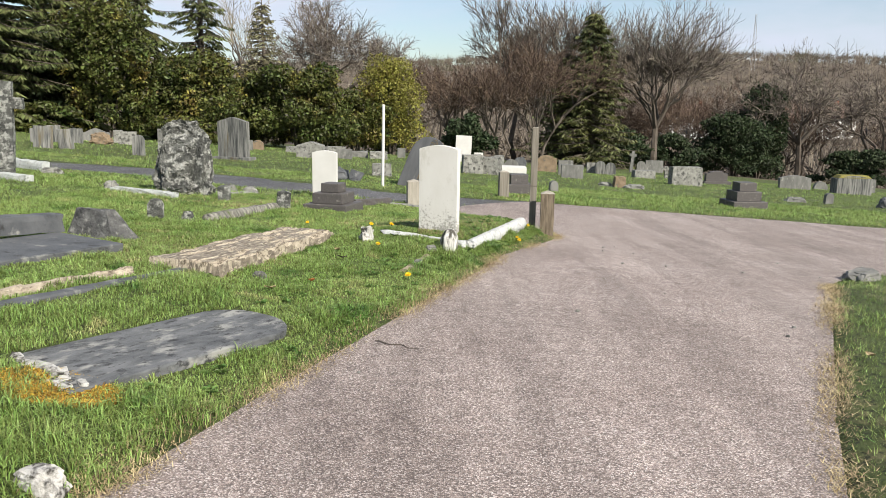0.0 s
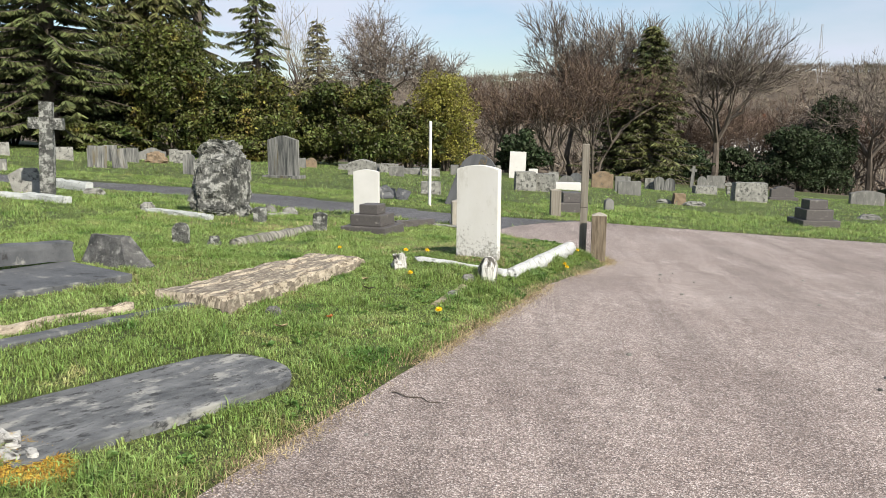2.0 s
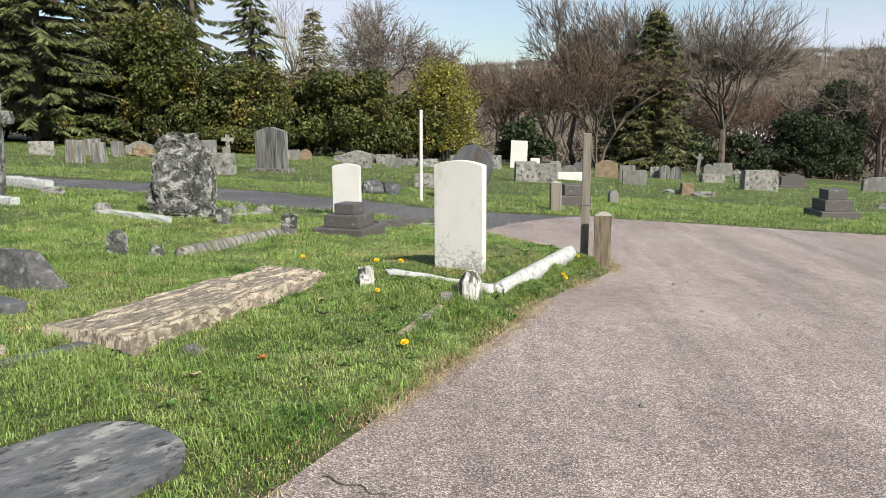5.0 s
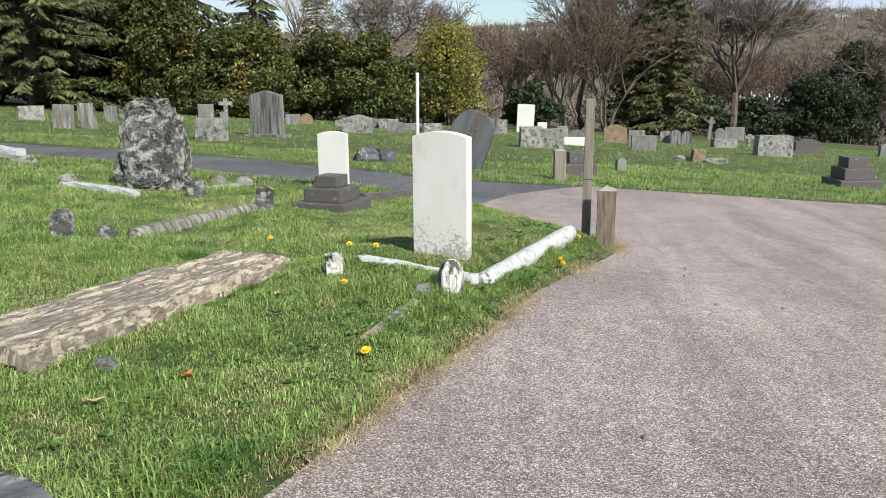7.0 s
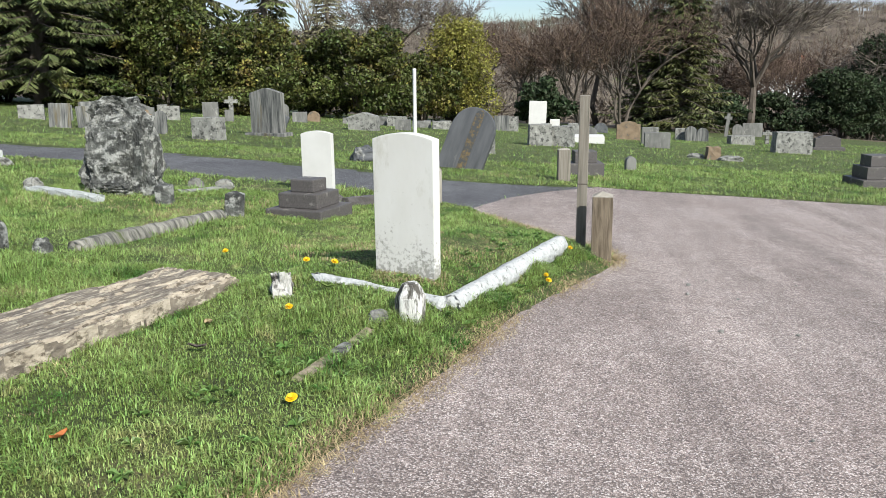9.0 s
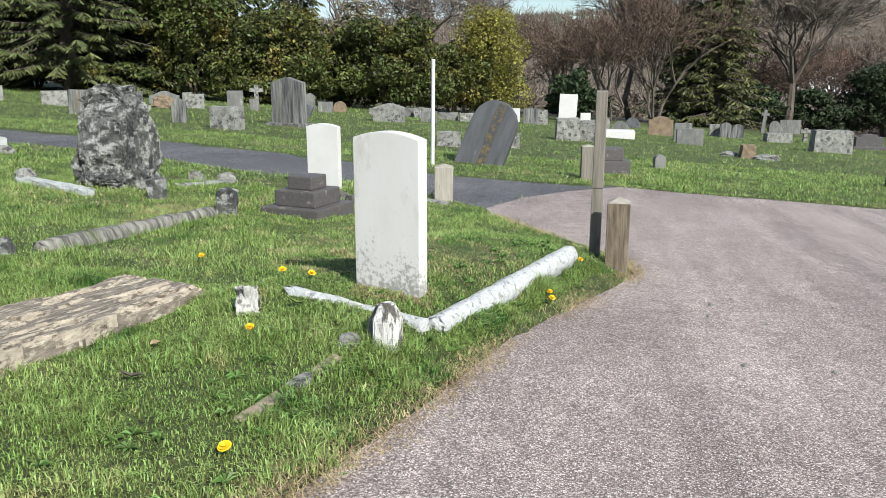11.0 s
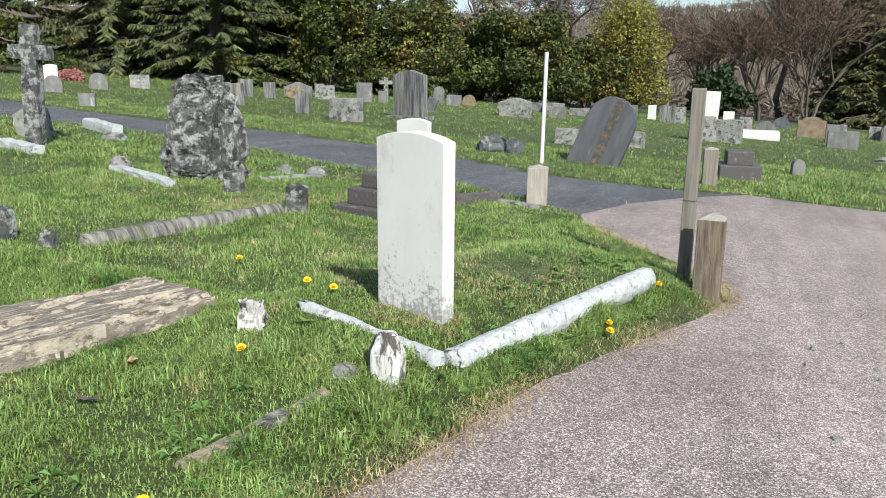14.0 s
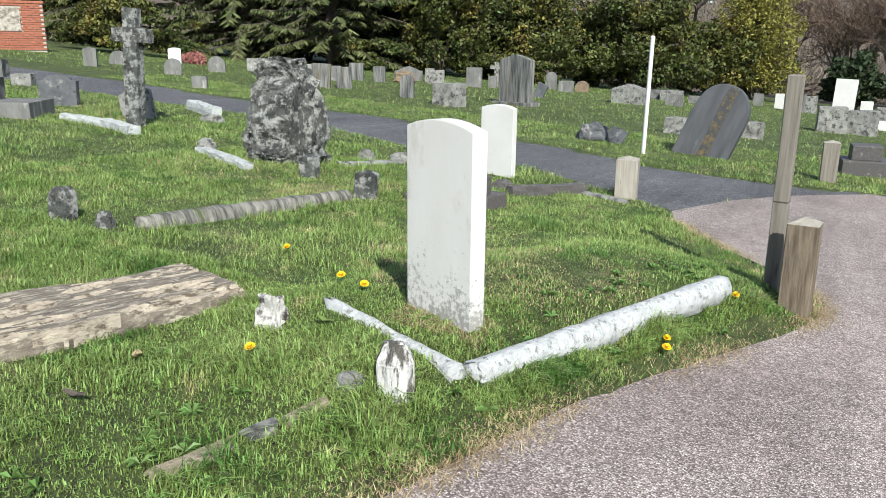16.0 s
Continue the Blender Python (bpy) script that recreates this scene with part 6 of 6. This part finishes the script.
def brick_wall():
    """The end of a red brick wall with a flint panel, half hidden by shrubs."""
    x, y = -24.35, 20.35
    z = float(lie(x, y))
    wall = thing("brick_wall", "red brick boundary wall with a flint panel, its end a brick pier", "wall", pose(x, y, z, 0, 0, 52), "", None, "structure")
    part("core", box(5.0, 0.30, 1.62, 0.005, at=(-1.2, 0.02, -0.1)), M_MORTAR, wall)
    part("flint_panel", box(2.6, 0.1, 0.75, 0.02, at=(-0.7, -0.13, 0.62), rough=0.02), M_FLINT, wall)
    part("coping", box(5.1, 0.42, 0.09, 0.02, at=(-1.2, 0.02, 1.5)), M_BRICK, wall)
    b = bm_mesh("brick", box(0.215, 0.05, 0.065, 0.004), M_BRICK)
    for row in range(20):
        zz = 0.0 + row * 0.075
        k = 0
        while True:
            xx = 1.2 - 0.225 * k - (0.11 if row % 2 else 0)
            k += 1
            if xx < -2.6:
                break
            if 0.58 < zz < 1.36 and -2.0 < xx < 0.62:
                continue
            part("brick", b, None, wall, at=pose(xx, -0.14, zz))
    bush("hedge", -24.6, 25.6, 7.5, 2.1, "brown-green clipped hedge beside a brick wall", M_LAUREL, 90, 9000, 0.09, 16, 2.0)
    bush("hedge", -29.5, 21.5, 6.0, 3.0, "brown-green shrubs behind a brick wall", M_LAUREL, 91, 7000, 0.10, 14, 3.0)


def small_growth():
    """Dandelions, broad-leaved weeds, twigs and stones."""
    for k, (x, y, s) in enumerate(((-0.48, 6.58, 0.042), (-0.28, 6.46, 0.042), (-1.19, 7.05, 0.04), (-0.32, 5.78, 0.042), (0.02, 4.81, 0.048), (0.97, 6.90, 0.04), (0.96, 6.98, 0.032), (1.13, 7.72, 0.038))):
        dandelion(x, y, s, k)
    rng = np.random.default_rng(21)
    vs, ts = [], []
    n0 = 0
    for _ in range(420):
        x, y = rng.uniform(-1.6, 1.2), rng.uniform(2.2, 8.4)
        d = edge_distance(np.array([x]), np.array([y]), ROAD)[0][0]
        if d < 0.08 or d > 0.75 or not clear_of_stones(np.array([x]), np.array([y]))[0]:
            continue
        z = zat(x, y)
        for k in range(rng.integers(6, 11)):
            a, ln, w = rng.uniform(0, 6.28), rng.uniform(0.025, 0.055), rng.uniform(0.005, 0.011)
            c, s = math.cos(a), math.sin(a)
            hgt = rng.uniform(0.015, 0.035)
            v = np.array([(x, y, z + 0.01), (x + c * ln * 0.5 - s * w, y + s * ln * 0.5 + c * w, z + hgt), (x + c * ln, y + s * ln, z + hgt * 0.7), (x + c * ln * 0.5 + s * w, y + s * ln * 0.5 - c * w, z + hgt)])
            vs.append(v)
            ts.append(np.array([(0, 1, 2), (0, 2, 3)]) + n0)
            n0 += 4
    tagged(new("broad_weeds", mesh_of("broad_weeds", np.concatenate(vs), np.concatenate(ts), M_WEED)), "broad-leaved weeds in rosettes along the verge", "weeds", kind="stuff")
    v, t = blades(26000, -0.6, 1.6, 5.9, 8.6, 0.030, 0.013, rng, lambda x, y: (on_mound(x, y) > 0.3) & clear_of_stones(x, y), True)
    tagged(new("clover", mesh_of("clover", v, t, M_WEED)), "low clover and moss in the cropped turf of a grave", "clover", kind="stuff")
    for x, y, mat, turn, words in ((-0.54, 5.16, M_BARK, 20, "curled brown fallen leaf in the grass"), (-0.6, 4.27, M_RUST2, 80, "orange-brown fallen leaf in the grass"),
                                   (-0.81, 3.93, M_DRY, 40, "pale brown fallen leaf in the grass"), (-0.21, 6.07, M_STEM, 10, "yellow-green leaf lying in the grass"),
                                   (2.72, 3.3, M_DRY, 100, "pale brown fallen leaf in the grass"), (-0.62, 5.5, M_DRY, 130, "pale brown fallen leaf in the grass")):
        u = np.linspace(-1, 1, 7)
        w = 0.02 * (1 - u ** 2) + 0.001
        v = np.concatenate([np.c_[u * 0.04, -w, 0.03 + 0.012 * np.abs(u) + 0.008], np.c_[u * 0.04, 0 * u, 0.03 + 0.012 * np.abs(u)], np.c_[u * 0.04, w, 0.03 + 0.012 * np.abs(u) + 0.01]])
        t = [q for r in (0, 7) for k in range(6) for q in ((r + k, r + k + 1, r + k + 8), (r + k, r + k + 8, r + k + 7))]
        thing("fallen_leaf", words, "leaf", stand(x, y, turn, 12, 8), "fallen leaves", mesh_of("fallen_leaf", v, t, mat))
    # twig on the road
    pts = [(0.0 + 0.26 * f - 0.01 * math.sin(f * 9), 3.33 - 0.12 * f + 0.016 * math.sin(f * 14), 0) for f in np.linspace(0, 1, 12)]
    pts = np.array([(x - 0.06, y, float(paved(x - 0.06, y)) + 0.003) for x, y, _ in pts])
    tagged(new("twig", mesh_of("twig", *tube(pts, np.linspace(0.004, 0.002, 12), 5), M_BARK)), "thin dark twig lying across the tarmac", "twig")
    stone = rough_mesh(0.03, 0.025, 0.014, M_LIGHT, 5, 0.2, 2, 0.7, 0.002)
    for k in range(26):
        x, y = rng.uniform(-0.5, 4.5), rng.uniform(2.0, 9.0)
        if edge_distance(np.array([x]), np.array([y]), ROAD)[0][0] > -0.1:
            continue
        s = tagged(new("pebble", stone), "small pale pebble on the tarmac", "pebble", "pebbles on the road")
        s.matrix_basis = pose(x, y, float(paved(x, y)), 0, 0, rng.uniform(0, 360)) @ Matrix.Diagonal((*([rng.uniform(0.5, 1.2)] * 3), 1))


near_graves()
far_graves()
brick_wall()
boundary()
grow_grass()
small_growth()
